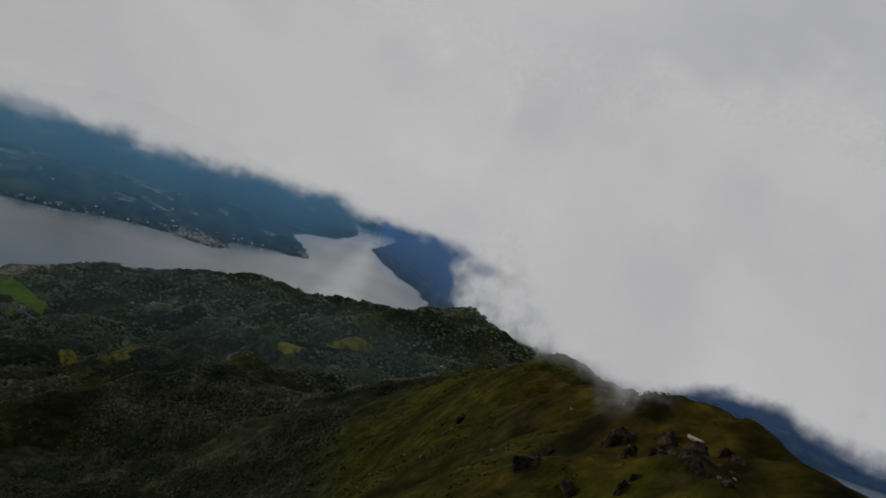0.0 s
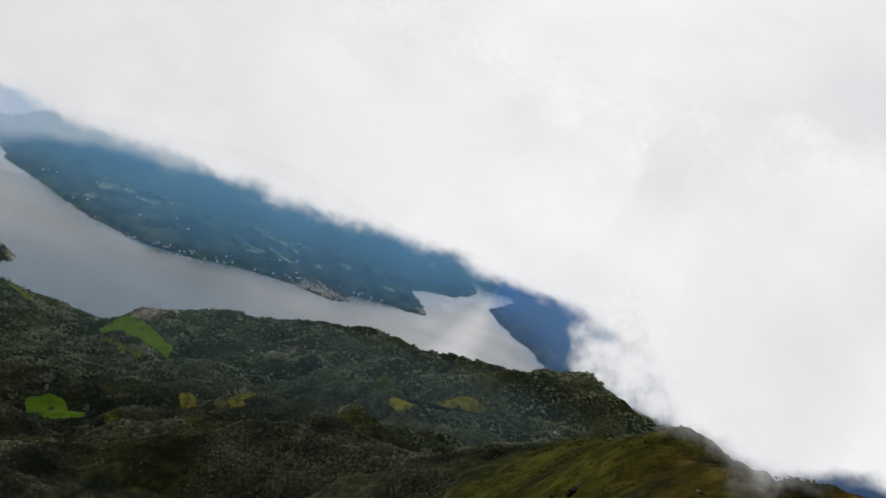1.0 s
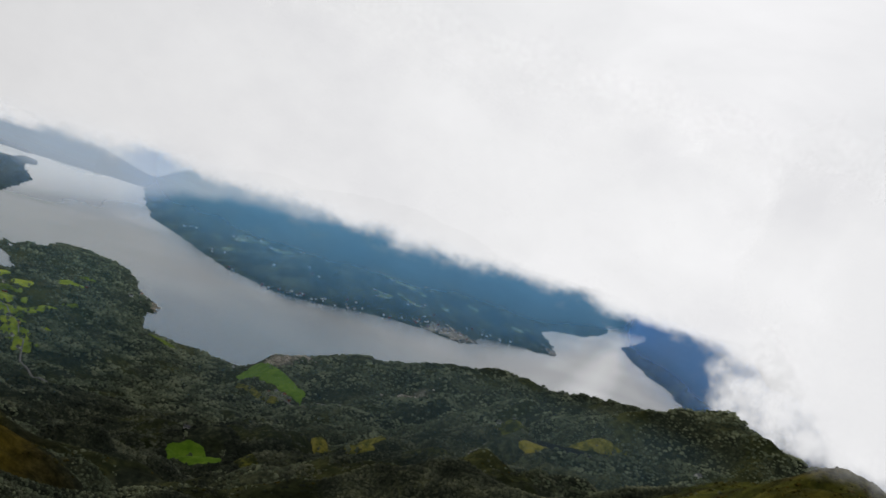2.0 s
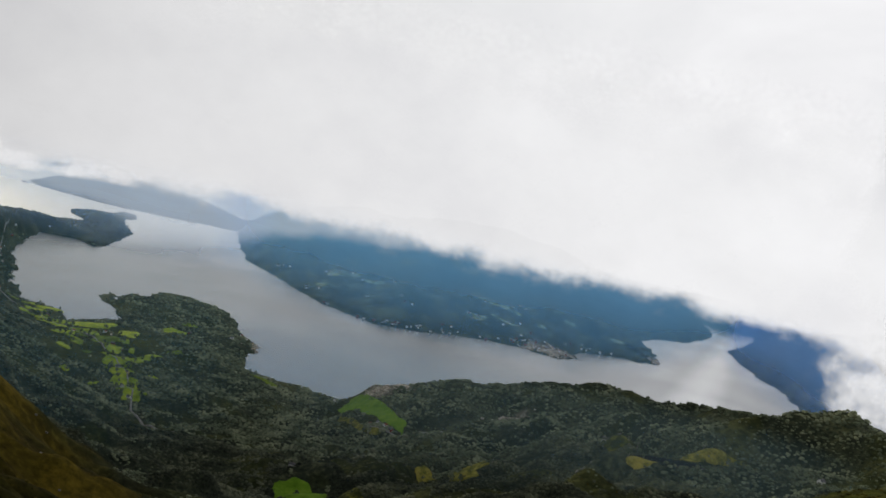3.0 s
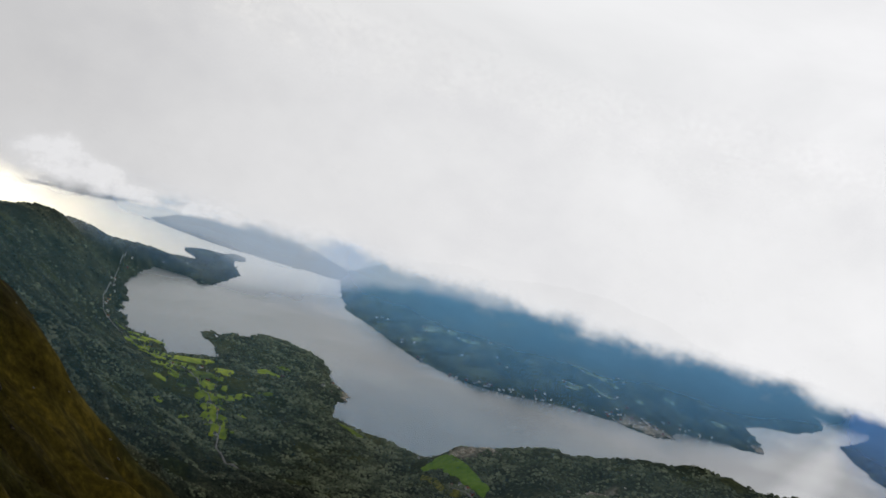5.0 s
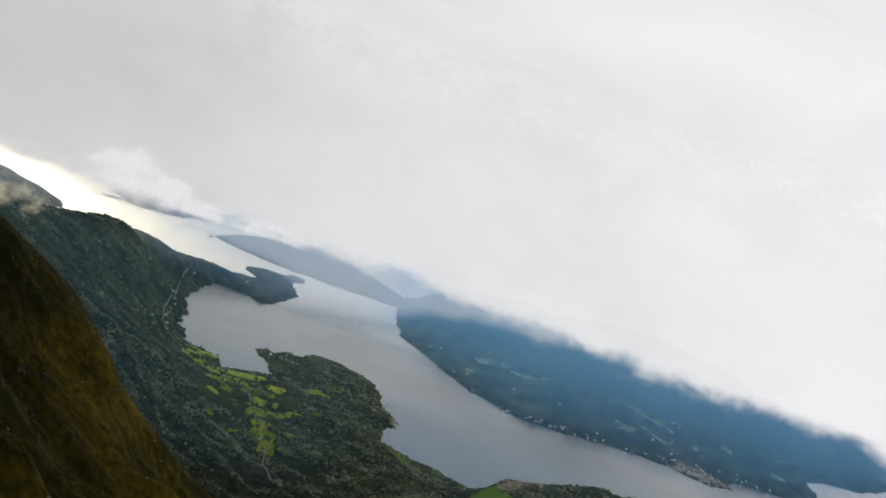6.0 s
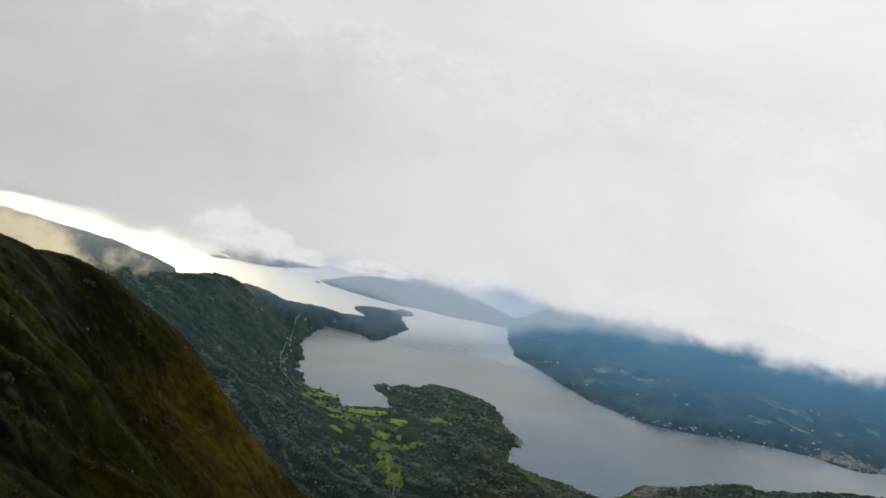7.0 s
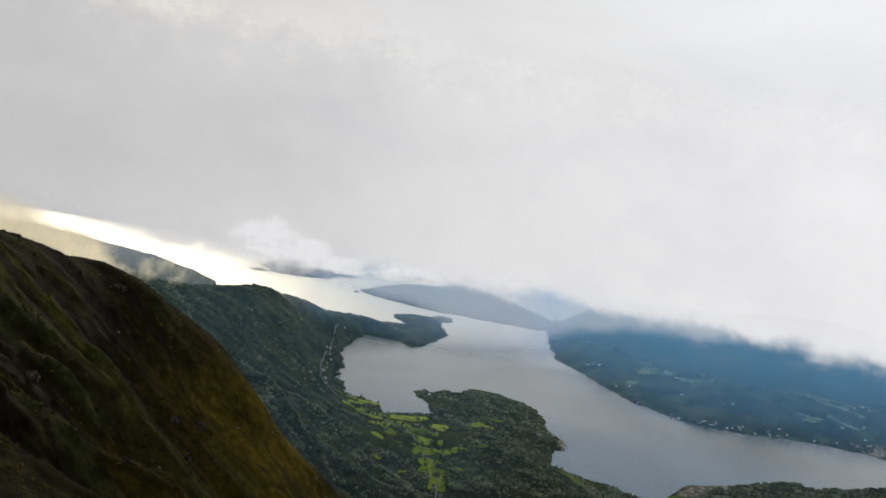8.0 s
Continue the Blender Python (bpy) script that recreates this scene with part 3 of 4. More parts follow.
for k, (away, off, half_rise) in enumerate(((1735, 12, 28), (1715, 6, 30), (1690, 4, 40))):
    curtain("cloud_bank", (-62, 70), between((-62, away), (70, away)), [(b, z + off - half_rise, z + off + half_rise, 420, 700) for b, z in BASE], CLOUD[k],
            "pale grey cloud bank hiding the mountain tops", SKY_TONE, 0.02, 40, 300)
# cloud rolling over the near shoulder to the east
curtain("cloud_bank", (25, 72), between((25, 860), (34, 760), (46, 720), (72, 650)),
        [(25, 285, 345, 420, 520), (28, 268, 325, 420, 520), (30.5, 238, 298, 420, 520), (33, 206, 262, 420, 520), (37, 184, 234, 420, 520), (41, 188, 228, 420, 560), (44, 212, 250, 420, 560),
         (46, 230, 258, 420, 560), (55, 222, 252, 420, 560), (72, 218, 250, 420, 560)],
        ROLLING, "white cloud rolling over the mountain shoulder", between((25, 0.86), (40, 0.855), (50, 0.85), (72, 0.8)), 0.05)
for away, shift, tone in ((930, 0, 0.56), (850, 8, 0.70), (800, -6, 0.8)):
    curtain("cloud_puff", (25.0, 38), between((25, away + 30), (38, away - 80)), [(25, 182, 212, 226, 262), (29, 174 + shift, 216, 242, 300), (33, 176, 214, 262, 330), (38, 184, 217, 280, 340)], PUFF,
            "torn grey cloud puff drifting over the wooded slope", between((25, tone), (32, tone + 0.08), (38, 0.85)), 0.25, peak=0.55)
for away, low in ((112, 0), (96, -1)):
    curtain("cloud_puff", (28, 50), between((28, away + 6), (50, away - 8)), [(28, 298 + low, 311 + low, 320, 336), (40, 297 + low, 309 + low, 320, 336), (50, 301 + low, 313 + low, 322, 336)], LOW_MIST,
            "thin mist clinging to the grassy hilltop", SKY_TONE, 0.3, peak=0.75)
# mist over the water where the fjord bends
curtain("mist_veil", (-36, 6), between((-36, 1705), (6, 1705)), [(-36, 150, 190, 200, 225), (-25, 120, 166, 186, 215), (-17, 84, 150, 186, 220), (-12, 80, 165, 192, 222), (-7, 140, 190, 202, 230), (6, 185, 203, 210, 235)], THIN,
        "thin white mist drifting over the fjord bend", SKY_TONE, 0.35)
# vapour behind the western crag, its sunlight painted as warm emission
for away, dip in ((500, 0), (540, 5)):
    curtain("cloud_puff", (-54, -35), between((-54, away - 20), (-35, away + 20)), [(-54, 228, 254, 262, 290), (-44, 224, 250, 258, 282), (-40, 218, 243, 253, 278 - dip), (-37.5, 212, 234, 242, 264), (-35, 210, 226, 232, 250)], WARM_WISP,
            "cream vapour rising behind the crag, its sunlight painted as glow", between((-52, 0.60), (-41, 0.70), (-36, 0.82)), 0.12, peak=0.72)
curtain("cloud_puff", (-36.5, -32.5), between((-36.5, 600), (-32.5, 620)), [(-36.5, 222, 234, 238, 250), (-34.5, 224, 236, 241, 252), (-32.5, 220, 230, 236, 246)], WARM_WISP,
        "small cream wisp of vapour over the ridge", between((-36, 0.8), (-33, 0.72)), 0.3, peak=0.58)
# a brighter heap of cloud above the islands
curtain("cloud_puff", (-34, -25), between((-34, 1640), (-25, 1640)), [(-34, 160, 182, 190, 214), (-31.5, 168, 196, 220, 258), (-30, 170, 200, 232, 282), (-28, 168, 196, 214, 250), (-25, 166, 186, 196, 220)], WISP,
        "bright heap of cloud above the islands", between((-34, 0.9), (-30, 0.97), (-25, 0.84)), 0.3)
curtain("cloud_puff", (-30, -16), between((-30, 1650), (-16, 1650)), [(-30, 164, 176, 184, 206), (-24, 172, 186, 196, 222), (-16, 178, 190, 198, 218)], WISP,
        "pale streak of cloud over the sea", between((-30, 0.9), (-16, 0.86)), 0.3, peak=0.7)
# aerial haze put in as tinted translucent sheets before slopes, islands, ridge and spur
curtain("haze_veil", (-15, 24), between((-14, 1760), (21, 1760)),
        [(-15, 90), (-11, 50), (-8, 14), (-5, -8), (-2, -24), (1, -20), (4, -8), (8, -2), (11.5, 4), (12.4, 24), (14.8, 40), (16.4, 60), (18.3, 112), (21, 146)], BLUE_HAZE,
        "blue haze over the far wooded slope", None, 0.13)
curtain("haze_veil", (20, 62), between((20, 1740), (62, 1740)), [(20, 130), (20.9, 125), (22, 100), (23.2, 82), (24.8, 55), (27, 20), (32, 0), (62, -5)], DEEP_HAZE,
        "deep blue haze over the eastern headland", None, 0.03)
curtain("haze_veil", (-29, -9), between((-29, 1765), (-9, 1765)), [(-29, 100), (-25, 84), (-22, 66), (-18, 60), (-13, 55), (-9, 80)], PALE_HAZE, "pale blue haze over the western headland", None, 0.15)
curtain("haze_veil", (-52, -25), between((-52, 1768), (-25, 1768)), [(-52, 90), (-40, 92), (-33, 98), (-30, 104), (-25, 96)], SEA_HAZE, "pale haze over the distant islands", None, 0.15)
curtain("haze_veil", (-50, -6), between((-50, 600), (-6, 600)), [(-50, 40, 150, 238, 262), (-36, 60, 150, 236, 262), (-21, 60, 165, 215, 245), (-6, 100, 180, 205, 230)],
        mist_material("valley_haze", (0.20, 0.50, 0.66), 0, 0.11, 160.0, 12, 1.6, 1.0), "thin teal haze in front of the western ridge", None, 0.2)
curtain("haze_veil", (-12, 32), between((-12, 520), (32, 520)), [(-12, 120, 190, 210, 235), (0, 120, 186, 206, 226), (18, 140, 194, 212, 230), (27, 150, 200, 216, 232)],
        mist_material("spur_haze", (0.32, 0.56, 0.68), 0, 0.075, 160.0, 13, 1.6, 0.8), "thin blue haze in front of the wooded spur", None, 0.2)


# ---- fields, roads and the pond ----
FIELDS = [(-429, 1226, 31, 20, 0.34, "bright green hay meadow at the head of the bay"), (-424, 1175, 21, 20, 0.5, ""), (-381, 1143, 16, 23, 0.3, ""), (-355, 1106, 11, 24, 0.2, ""), (-333, 1043, 13, 28, 0.25, ""),
          (-311, 1000, 11, 15, 0.3, ""), (-290, 968, 18, 24, 0.3, ""), (-265, 913, 10, 14, 0.3, ""), (-373, 1208, 15, 22, 0.2, ""), (-309, 1090, 10, 34, -0.3, "olive rough pasture on the wooded cape"),
          (-329, 1289, 20, 12, 0.4, ""), (-433, 1133, 15, 14, 0.4, ""), (-519, 1285, 20, 9, 0.5, ""), (-548, 1288, 14, 7, 0.6, ""), (-575, 1292, 10, 7, 0.4, ""), (-322, 1336, 14, 7, 0.3, ""),
          (-288, 1145, 10, 8, 0.3, ""), (-160, 1148, 24, 11, -0.6, "small shore pasture of bright green grass"), (-526, 1258, 15, 9, 0.4, ""), (-396, 1086, 9, 12, 0.3, ""), (-470, 1213, 12, 17, 0.5, ""), (-458, 1178, 11, 16, 0.6, "")]
VIVID = [(-14, 988, 12, 86, 0.49, "vivid green hayfield running down to the shore"), (-45, 618, 15, 38, 0.3, "vivid green enclosed meadow on the forest slope")]
SALLOW = [(-30, 944, 5, 56, 0.3, "narrow yellowed pasture strip beside the farm"), (-6, 885, 8, 9, 0.3, ""), (47, 705, 10, 16, 0.3, ""), (75, 645, 11, 18, 0.3, ""), (67, 606, 9, 9, 0.4, ""), (185, 672, 13, 12, 0.6, "ochre bog meadow below the spur"),
          (186, 592, 10, 9, 0.4, ""), (252, 634, 27, 8, 0.1, "ochre meadow beside the dark pond"), (-8, 575, 6, 16, 0.3, "")]
CLEARINGS = [(212, 2232, 62, 26, -0.5), (-179, 2138, 30, 30, 0.2), (-206, 2059, 20, 22, 0.0), (-91, 2105, 26, 16, 0.0), (-23, 2385, 34, 22, 0.0), (133, 2402, 44, 20, -0.3), (166, 2058, 30, 14, -0.2),
             (237, 2094, 34, 14, -0.3), (373, 2445, 44, 18, -0.3), (262, 2184, 30, 16, -0.4)]


def blob_radius(phi, seed):
    """The outline of a field: a rounded, uneven four-sider."""
    square = (np.abs(np.cos(phi)) ** 5 + np.abs(np.sin(phi)) ** 5) ** -0.2
    return square * (0.95 + 0.09 * np.sin(phi + seed) + 0.08 * np.sin(2 * phi + 1.7 * seed) + 0.07 * np.sin(3 * phi + 2.3 * seed) + 0.045 * np.sin(7 * phi + 4.1 * seed))


def in_blob(x, y, f, k, grow=1.0):
    cx, cy, rx, ry, turn = f[:5]
    u = ((x - cx) * math.cos(turn) + (y - cy) * math.sin(turn)) / rx
    v = (-(x - cx) * math.sin(turn) + (y - cy) * math.cos(turn)) / ry
    return np.hypot(u, v) < blob_radius(np.arctan2(v, u), k) * grow


def field(f, k, mat, default, lift=0.9):
    """A mown or grazed patch laid over the ground, with an uneven edge."""
    cx, cy, rx, ry, turn = f[:5]
    rings, segs = 9, 40
    phi = np.linspace(0, 2 * np.pi, segs, endpoint=False)
    edge = np.array([blob_radius(p, k) for p in phi])
    xs, ys = [np.array([cx])], [np.array([cy])]
    for i in range(1, rings + 1):
        u, v = rx * edge * i / rings * np.cos(phi), ry * edge * i / rings * np.sin(phi)
        xs.append(cx + u * math.cos(turn) - v * math.sin(turn))
        ys.append(cy + u * math.sin(turn) + v * math.cos(turn))
    x, y = np.concatenate(xs), np.concatenate(ys)
    z = height(x, y) + lift
    z[-segs:] -= lift + 0.6
    faces = [(0, 1 + j, 1 + (j + 1) % segs) for j in range(segs)]
    for i in range(rings - 1):
        a, b = 1 + i * segs, 1 + (i + 1) * segs
        faces += [(a + j, b + j, b + (j + 1) % segs, a + (j + 1) % segs) for j in range(segs)]
    ob = mesh_object("pasture", np.stack([x, y, z], -1), faces, mat)
    return tagged(ob, (f[5] if len(f) > 5 else "") or default, "pasture", kind="structure")


VIVID_GRASS = surface("hay_meadow", [(0.3, (0.07, 0.14, 0.010)), (0.5, (0.11, 0.21, 0.016)), (0.7, (0.18, 0.29, 0.03))], 10.0, 0.9, 0.25, 1.0)
SALLOW_GRASS = surface("bog_meadow", [(0.36, (0.03, 0.038, 0.012)), (0.5, (0.12, 0.125, 0.02)), (0.64, (0.25, 0.22, 0.04))], 6.0, 0.9, 0.3, 1.0, per_object=0.25)
FAR_GRASS = surface("hill_pasture", [(0.35, (0.03, 0.042, 0.026)), (0.5, (0.09, 0.115, 0.06)), (0.65, (0.24, 0.27, 0.16))], 16.0, 0.9, 0.3, 3.0)
rng = np.random.RandomState(5)
SPINE = [(-520, 1235), (-470, 1200), (-420, 1165), (-372, 1105), (-335, 1050), (-300, 985), (-268, 925)]
for _ in range(34):
    k = rng.uniform(0, len(SPINE) - 1.001)
    (ax, ay), (bx, by), s = SPINE[int(k)], SPINE[int(k) + 1], k % 1
    side = rng.normal(0, 24 if k > 1.5 else 12)
    f = (ax + (bx - ax) * s + side, ay + (by - ay) * s + side * 0.5, rng.uniform(4, 10), rng.uniform(6, 14), rng.uniform(-0.3, 0.9), "")
    if height_at(f[0], f[1]) > 1.5 and not any(in_blob(np.array([f[0]]), np.array([f[1]]), g, 1.0, 0.8)[0] for g in FIELDS):
        FIELDS.append(f)
for _ in range(26):
    b, d = radians(rng.uniform(-12, 15)), rng.uniform(2050, 2750)
    if height_at(math.sin(b) * d, math.cos(b) * d) > 12:
        CLEARINGS.append((math.sin(b) * d, math.cos(b) * d, rng.uniform(10, 34), rng.uniform(8, 18), rng.uniform(-0.5, 0.5)))
PATCHES = []
for group, mat, words in ((FIELDS, PASTURE, "green grazed pasture among the birch wood"), (VIVID, VIVID_GRASS, "vivid green hayfield"), (SALLOW, SALLOW_GRASS, "yellow-green bog meadow in the wood"),
                          (CLEARINGS, FAR_GRASS, "pale farm clearing on the far wooded slope")):
    for f in group:
        PATCHES.append((f, len(PATCHES) * 1.7))
        field(f, len(PATCHES) * 1.7 - 1.7, mat, words)

GRAVEL = surface("gravel_road", [(0.3, (0.16, 0.15, 0.14)), (0.7, (0.32, 0.31, 0.29))], 4.0, 0.95, 0.3, 0.6)


def road(points, width, label):
    """A gravel road laid along points of the plan."""
    p = np.array(points, float)
    s = np.concatenate([[0], np.cumsum(np.hypot(*np.diff(p, axis=0).T))])
    q = np.arange(0, s[-1], 4.0)
    x, y = np.interp(q, s, p[:, 0]), np.interp(q, s, p[:, 1])
    for _ in range(3):
        x[1:-1], y[1:-1] = (x[:-2] + 2 * x[1:-1] + x[2:]) / 4, (y[:-2] + 2 * y[1:-1] + y[2:]) / 4
    dx, dy = np.gradient(x), np.gradient(y)
    n = np.hypot(dx, dy)
    nx, ny = -dy / n, dx / n
    rows = []
    for off in (-1.0, -0.6, 0.0, 0.6, 1.0):
        px, py = x + nx * off * width / 2, y + ny * off * width / 2
        rows.append(np.stack([px, py, height(px, py) + (1.2 if abs(off) < 0.9 else -0.4)], -1))
    v = np.stack(rows, 1)
    ob = mesh_object("road", v.reshape(-1, 3), grid_faces(len(q), 5), GRAVEL)
    return tagged(ob, label, "road", kind="structure")


ROADS = [([(-270, 930), (-250, 870), (-221, 818), (-197, 800), (-170, 780)], 2.4), ([(-832, 1780), (-790, 1680), (-745, 1580), (-704, 1500), (-678, 1425), (-640, 1340), (-604, 1280), (-560, 1252), (-510, 1228), (-470, 1190), (-400, 1150)], 1.9),
         ([(-400, 1150), (-340, 1060), (-300, 1000), (-270, 930)], 1.8), ([(136, 575), (142, 595), (150, 625), (175, 650)], 2.2), ([(-8, 893), (30, 885), (70, 868)], 1.8)]
for pts, wide in ROADS:
    road(pts, wide, "pale gravel road winding between the fields")

phi = np.linspace(0, 2 * np.pi, 64, endpoint=False)
pu, pv = 62 * np.cos(phi), 16 * np.sin(phi)
px, py = 240 + pu * 0.994 - pv * 0.11, 608 + pu * 0.11 + pv * 0.994
# matt dark water: the dark hill's reflection is put into the colour
DARK_WATER = surface("tarn_water", [(0.3, (0.008, 0.009, 0.014)), (0.7, (0.014, 0.015, 0.022))], 20.0, 0.7, 0.05, 1.0, spec=0.0)
pond = mesh_object("water", np.stack([px, py, np.full(64, 162.3)], -1), [tuple(range(64))], DARK_WATER)
tagged(pond, "small dark tarn among bog meadows", "pond", kind="structure")


# ---- woodland: thousands of crowns as one carpet ----
def crown_template(seed, rings=3, segs=7):
    """A ragged low-poly crown: narrow foot, wide shoulder, uneven top."""
    rng = np.random.RandomState(seed)
    prof = [(0.55, -0.55), (1.0, 0.05), (0.72, 0.62)] if rings == 3 else [(1.0, -0.35), (0.80, 0.42)]
    v = []
    for k, (r, z) in enumerate(prof):
        for j in range(segs):
            a = 2 * np.pi * (j + 0.5 * (k % 2) + rng.uniform(-0.2, 0.2)) / segs
            rr = r * rng.uniform(0.72, 1.22)
            v.append((rr * np.cos(a), rr * np.sin(a), z + rng.uniform(-0.16, 0.16)))
    v.append((rng.uniform(-0.15, 0.15), rng.uniform(-0.15, 0.15), 1.02 if rings == 3 else 0.86))
    f = []
    for k in range(rings - 1):
        for j in range(segs):
            a, b, c, d = k * segs + j, k * segs + (j + 1) % segs, (k + 1) * segs + (j + 1) % segs, (k + 1) * segs + j
            f += [(a, b, c), (a, c, d)]
    top = (rings - 1) * segs
    f += [(top + j, top + (j + 1) % segs, rings * segs) for j in range(segs)]
    return np.array(v), np.array(f)


def scatter(name, x, y, z, size, templates, mat, rng, squat=(0.5, 1.0), sink=0.1):
    """Many small clumps as one mesh."""
    V, F, count = [], [], 0
    kind = rng.randint(0, len(templates), len(x))
    spin = rng.uniform(0, 2 * np.pi, len(x))
    for k, (tv, tf) in enumerate(templates):
        at = np.where(kind == k)[0]
        c, s = np.cos(spin[at])[:, None], np.sin(spin[at])[:, None]
        sz = size[at][:, None]
        vx, vy = tv[:, 0] * c - tv[:, 1] * s, tv[:, 0] * s + tv[:, 1] * c
        tall = rng.uniform(*squat, (len(at), 1))
        V.append(np.stack([x[at][:, None] + vx * sz, y[at][:, None] + vy * sz, z[at][:, None] + (tv[:, 2] * tall - sink) * sz], -1).reshape(-1, 3))
        F.append((tf[None] + (np.arange(len(at)) * len(tv))[:, None, None]).reshape(-1, 3) + count)
        count += len(at) * len(tv)
    return mesh_object(name, np.concatenate(V), np.concatenate(F), mat)


TEMPLATES = [crown_template(s) for s in range(6)]
CARPET = [crown_template(s, 2, 6) for s in range(20, 30)]
rng = np.random.RandomState(11)
STEP = 0.0046
bs = np.arange(radians(-56), radians(56), STEP)
rs = np.exp(np.arange(math.log(95), math.log(2800), STEP))
tb, tr = np.meshgrid(bs, rs, indexing="ij")
tb = tb.ravel() + rng.uniform(-0.5, 0.5, tb.size) * STEP
tr = tr.ravel() * (1 + rng.uniform(-0.5, 0.5, tr.size) * STEP)
tx, ty = np.sin(tb) * tr, np.cos(tb) * tr
tz = height(tx, ty)
mo, he, ro, ba = moor_cover(tx, ty, tz)
keep = (tz > 1.2) & (mo < 0.25) & (ro < 0.35) & (ba < 0.12) & (pond_shape(tx, ty) > 1.5) & ((he < 0.5) | (rng.rand(tx.size) < np.where(tz > 215, 0.02, 0.2)))
keep &= fbm(tx, ty, 38, 4, 95) > rng.uniform(-0.85, -0.3, tx.size)
farm = np.hypot((tx + 375) / 75, (ty - 1115) / 140) < 1
keep &= ~farm | (rng.rand(tx.size) < 0.3)
keep &= (tx > -500) | (rng.rand(tx.size) < 0.45)
keep &= (tr < 1750) | ((tx < -600) & (tx > -1100))
for f, k in PATCHES:
    keep &= ~in_blob(tx, ty, f, k, rng.uniform(0.92, 1.2, tx.size)) | (rng.rand(tx.size) < 0.03)
for pts, wide in ROADS:
    _, d = inside_and_distance(pts + pts[::-1], tx, ty)
    keep &= d > wide * 0.9
tx, ty, tz, tr = tx[keep], ty[keep], tz[keep], tr[keep]
size = np.clip(0.00215 * tr, 0.55, 2.35) * rng.uniform(0.5, 1.4, tx.size) * (1 + 0.3 * fbm(tx, ty, 30, 2, 99))
# birch leaf on the spur and the cape, the darker leaf in the valley and on the west ridge, mixed at the edges
light = 0.55 * smooth(700, 900, ty) * smooth(-480, -330, tx) + 0.35 * fbm(tx, ty, 75, 3, 101) + 0.3 * smooth(150, 300, tx) + 0.18
birch = light > rng.uniform(0.2, 0.5, tx.size)
for pick, leaf, label in ((birch, LEAF, "dense grey-green birch wood covering the spur and shores"), (~birch, DARK_LEAF, "dark wood filling the valley and the steep ridge")):
    woods = scatter("woodland", tx[pick], ty[pick], tz[pick], size[pick], CARPET, leaf, rng, (0.5, 1.0), -0.2)
    tagged(woods, label, "woodland", kind="stuff")


# ---- tussocks of grass and heather on the near moor ----
def moor_tones(m, ns, ln):
    g = ns.new("ShaderNodeNewGeometry")
    n = node(ns, "ShaderNodeTexNoise", Scale=1 / 22, Detail=5.0)
    mixed = node(ns, "ShaderNodeMath", operation="MULTIPLY_ADD")
    mixed.inputs[1].default_value = 0.55
    scaled = node(ns, "ShaderNodeMath", operation="MULTIPLY")
    scaled.inputs[1].default_value = 0.6
    r = ramp(ns, [(0.22, (0.012, 0.011, 0.003)), (0.45, (0.026, 0.024, 0.005)), (0.65, (0.046, 0.042, 0.008)), (0.85, (0.075, 0.058, 0.011))])
    p = node(ns, "ShaderNodeBsdfPrincipled", Roughness=1.0)
    p.inputs["Specular IOR Level"].default_value = 0.02
    o = ns.new("ShaderNodeOutputMaterial")
    ln.new(g.outputs["Position"], n.inputs["Vector"])
    ln.new(n.outputs["Fac"], scaled.inputs[0])
    ln.new(g.outputs["Random Per Island"], mixed.inputs[0])
    ln.new(scaled.outputs[0], mixed.inputs[2])
    ln.new(mixed.outputs[0], r.inputs[0])
    ln.new(r.outputs[0], p.inputs["Base Color"])
    ln.new(p.outputs[0], o.inputs[0])


rng = np.random.RandomState(31)
n = 42000
gb, gr = rng.uniform(radians(-56), radians(58), n), np.exp(rng.uniform(math.log(40), math.log(430), n))
gx, gy = np.sin(gb) * gr, np.cos(gb) * gr
gz = height(gx, gy)
mo, he, ro, ba = moor_cover(gx, gy, gz)
keep = (np.maximum(mo, 0.8 * he) > 0.3 + 0.3 * rng.rand(n)) & (fbm(gx, gy, 14, 3, 99) > -0.25) & (ro < 0.5) & (dry_grass(gx, gy, gz) < rng.uniform(0.1, 0.75, n))
gx, gy, gz, gr = gx[keep], gy[keep], gz[keep], gr[keep]
TUFTS = [crown_template(50 + k, 2, 5) for k in range(5)]
tussocks = scatter("tussocks", gx, gy, gz, np.clip(0.0024 * gr, 0.15, 0.8) * rng.uniform(0.5, 1.4, len(gx)), TUFTS, material("moor_tussock", moor_tones), rng, (0.45, 0.9))
tagged(tussocks, "olive and rust-brown grass tussocks on the moor", "tussocks", kind="stuff")


# ---- houses ----
PAINT = {"white": surface("white_boards", [(0.3, (0.52, 0.51, 0.48)), (0.7, (0.74, 0.73, 0.70))], 2.0, 0.6, 0.2, 0.3),
         "red": surface("red_boards", [(0.3, (0.16, 0.03, 0.02)), (0.7, (0.26, 0.05, 0.035))], 2.0, 0.7, 0.2, 0.3),
         "ochre": surface("ochre_boards", [(0.3, (0.42, 0.30, 0.10)), (0.7, (0.55, 0.42, 0.18))], 2.0, 0.7, 0.2, 0.3),
         "grey": surface("grey_boards", [(0.3, (0.26, 0.25, 0.24)), (0.7, (0.4, 0.39, 0.37))], 2.0, 0.8, 0.2, 0.3)}
SLATE = surface("slate_roof", [(0.3, (0.06, 0.06, 0.065)), (0.7, (0.15, 0.15, 0.155))], 1.5, 0.5, 0.3, 0.3)
TILE = surface("tile_roof", [(0.3, (0.16, 0.06, 0.035)), (0.7, (0.27, 0.11, 0.06))], 1.5, 0.7, 0.3, 0.3)
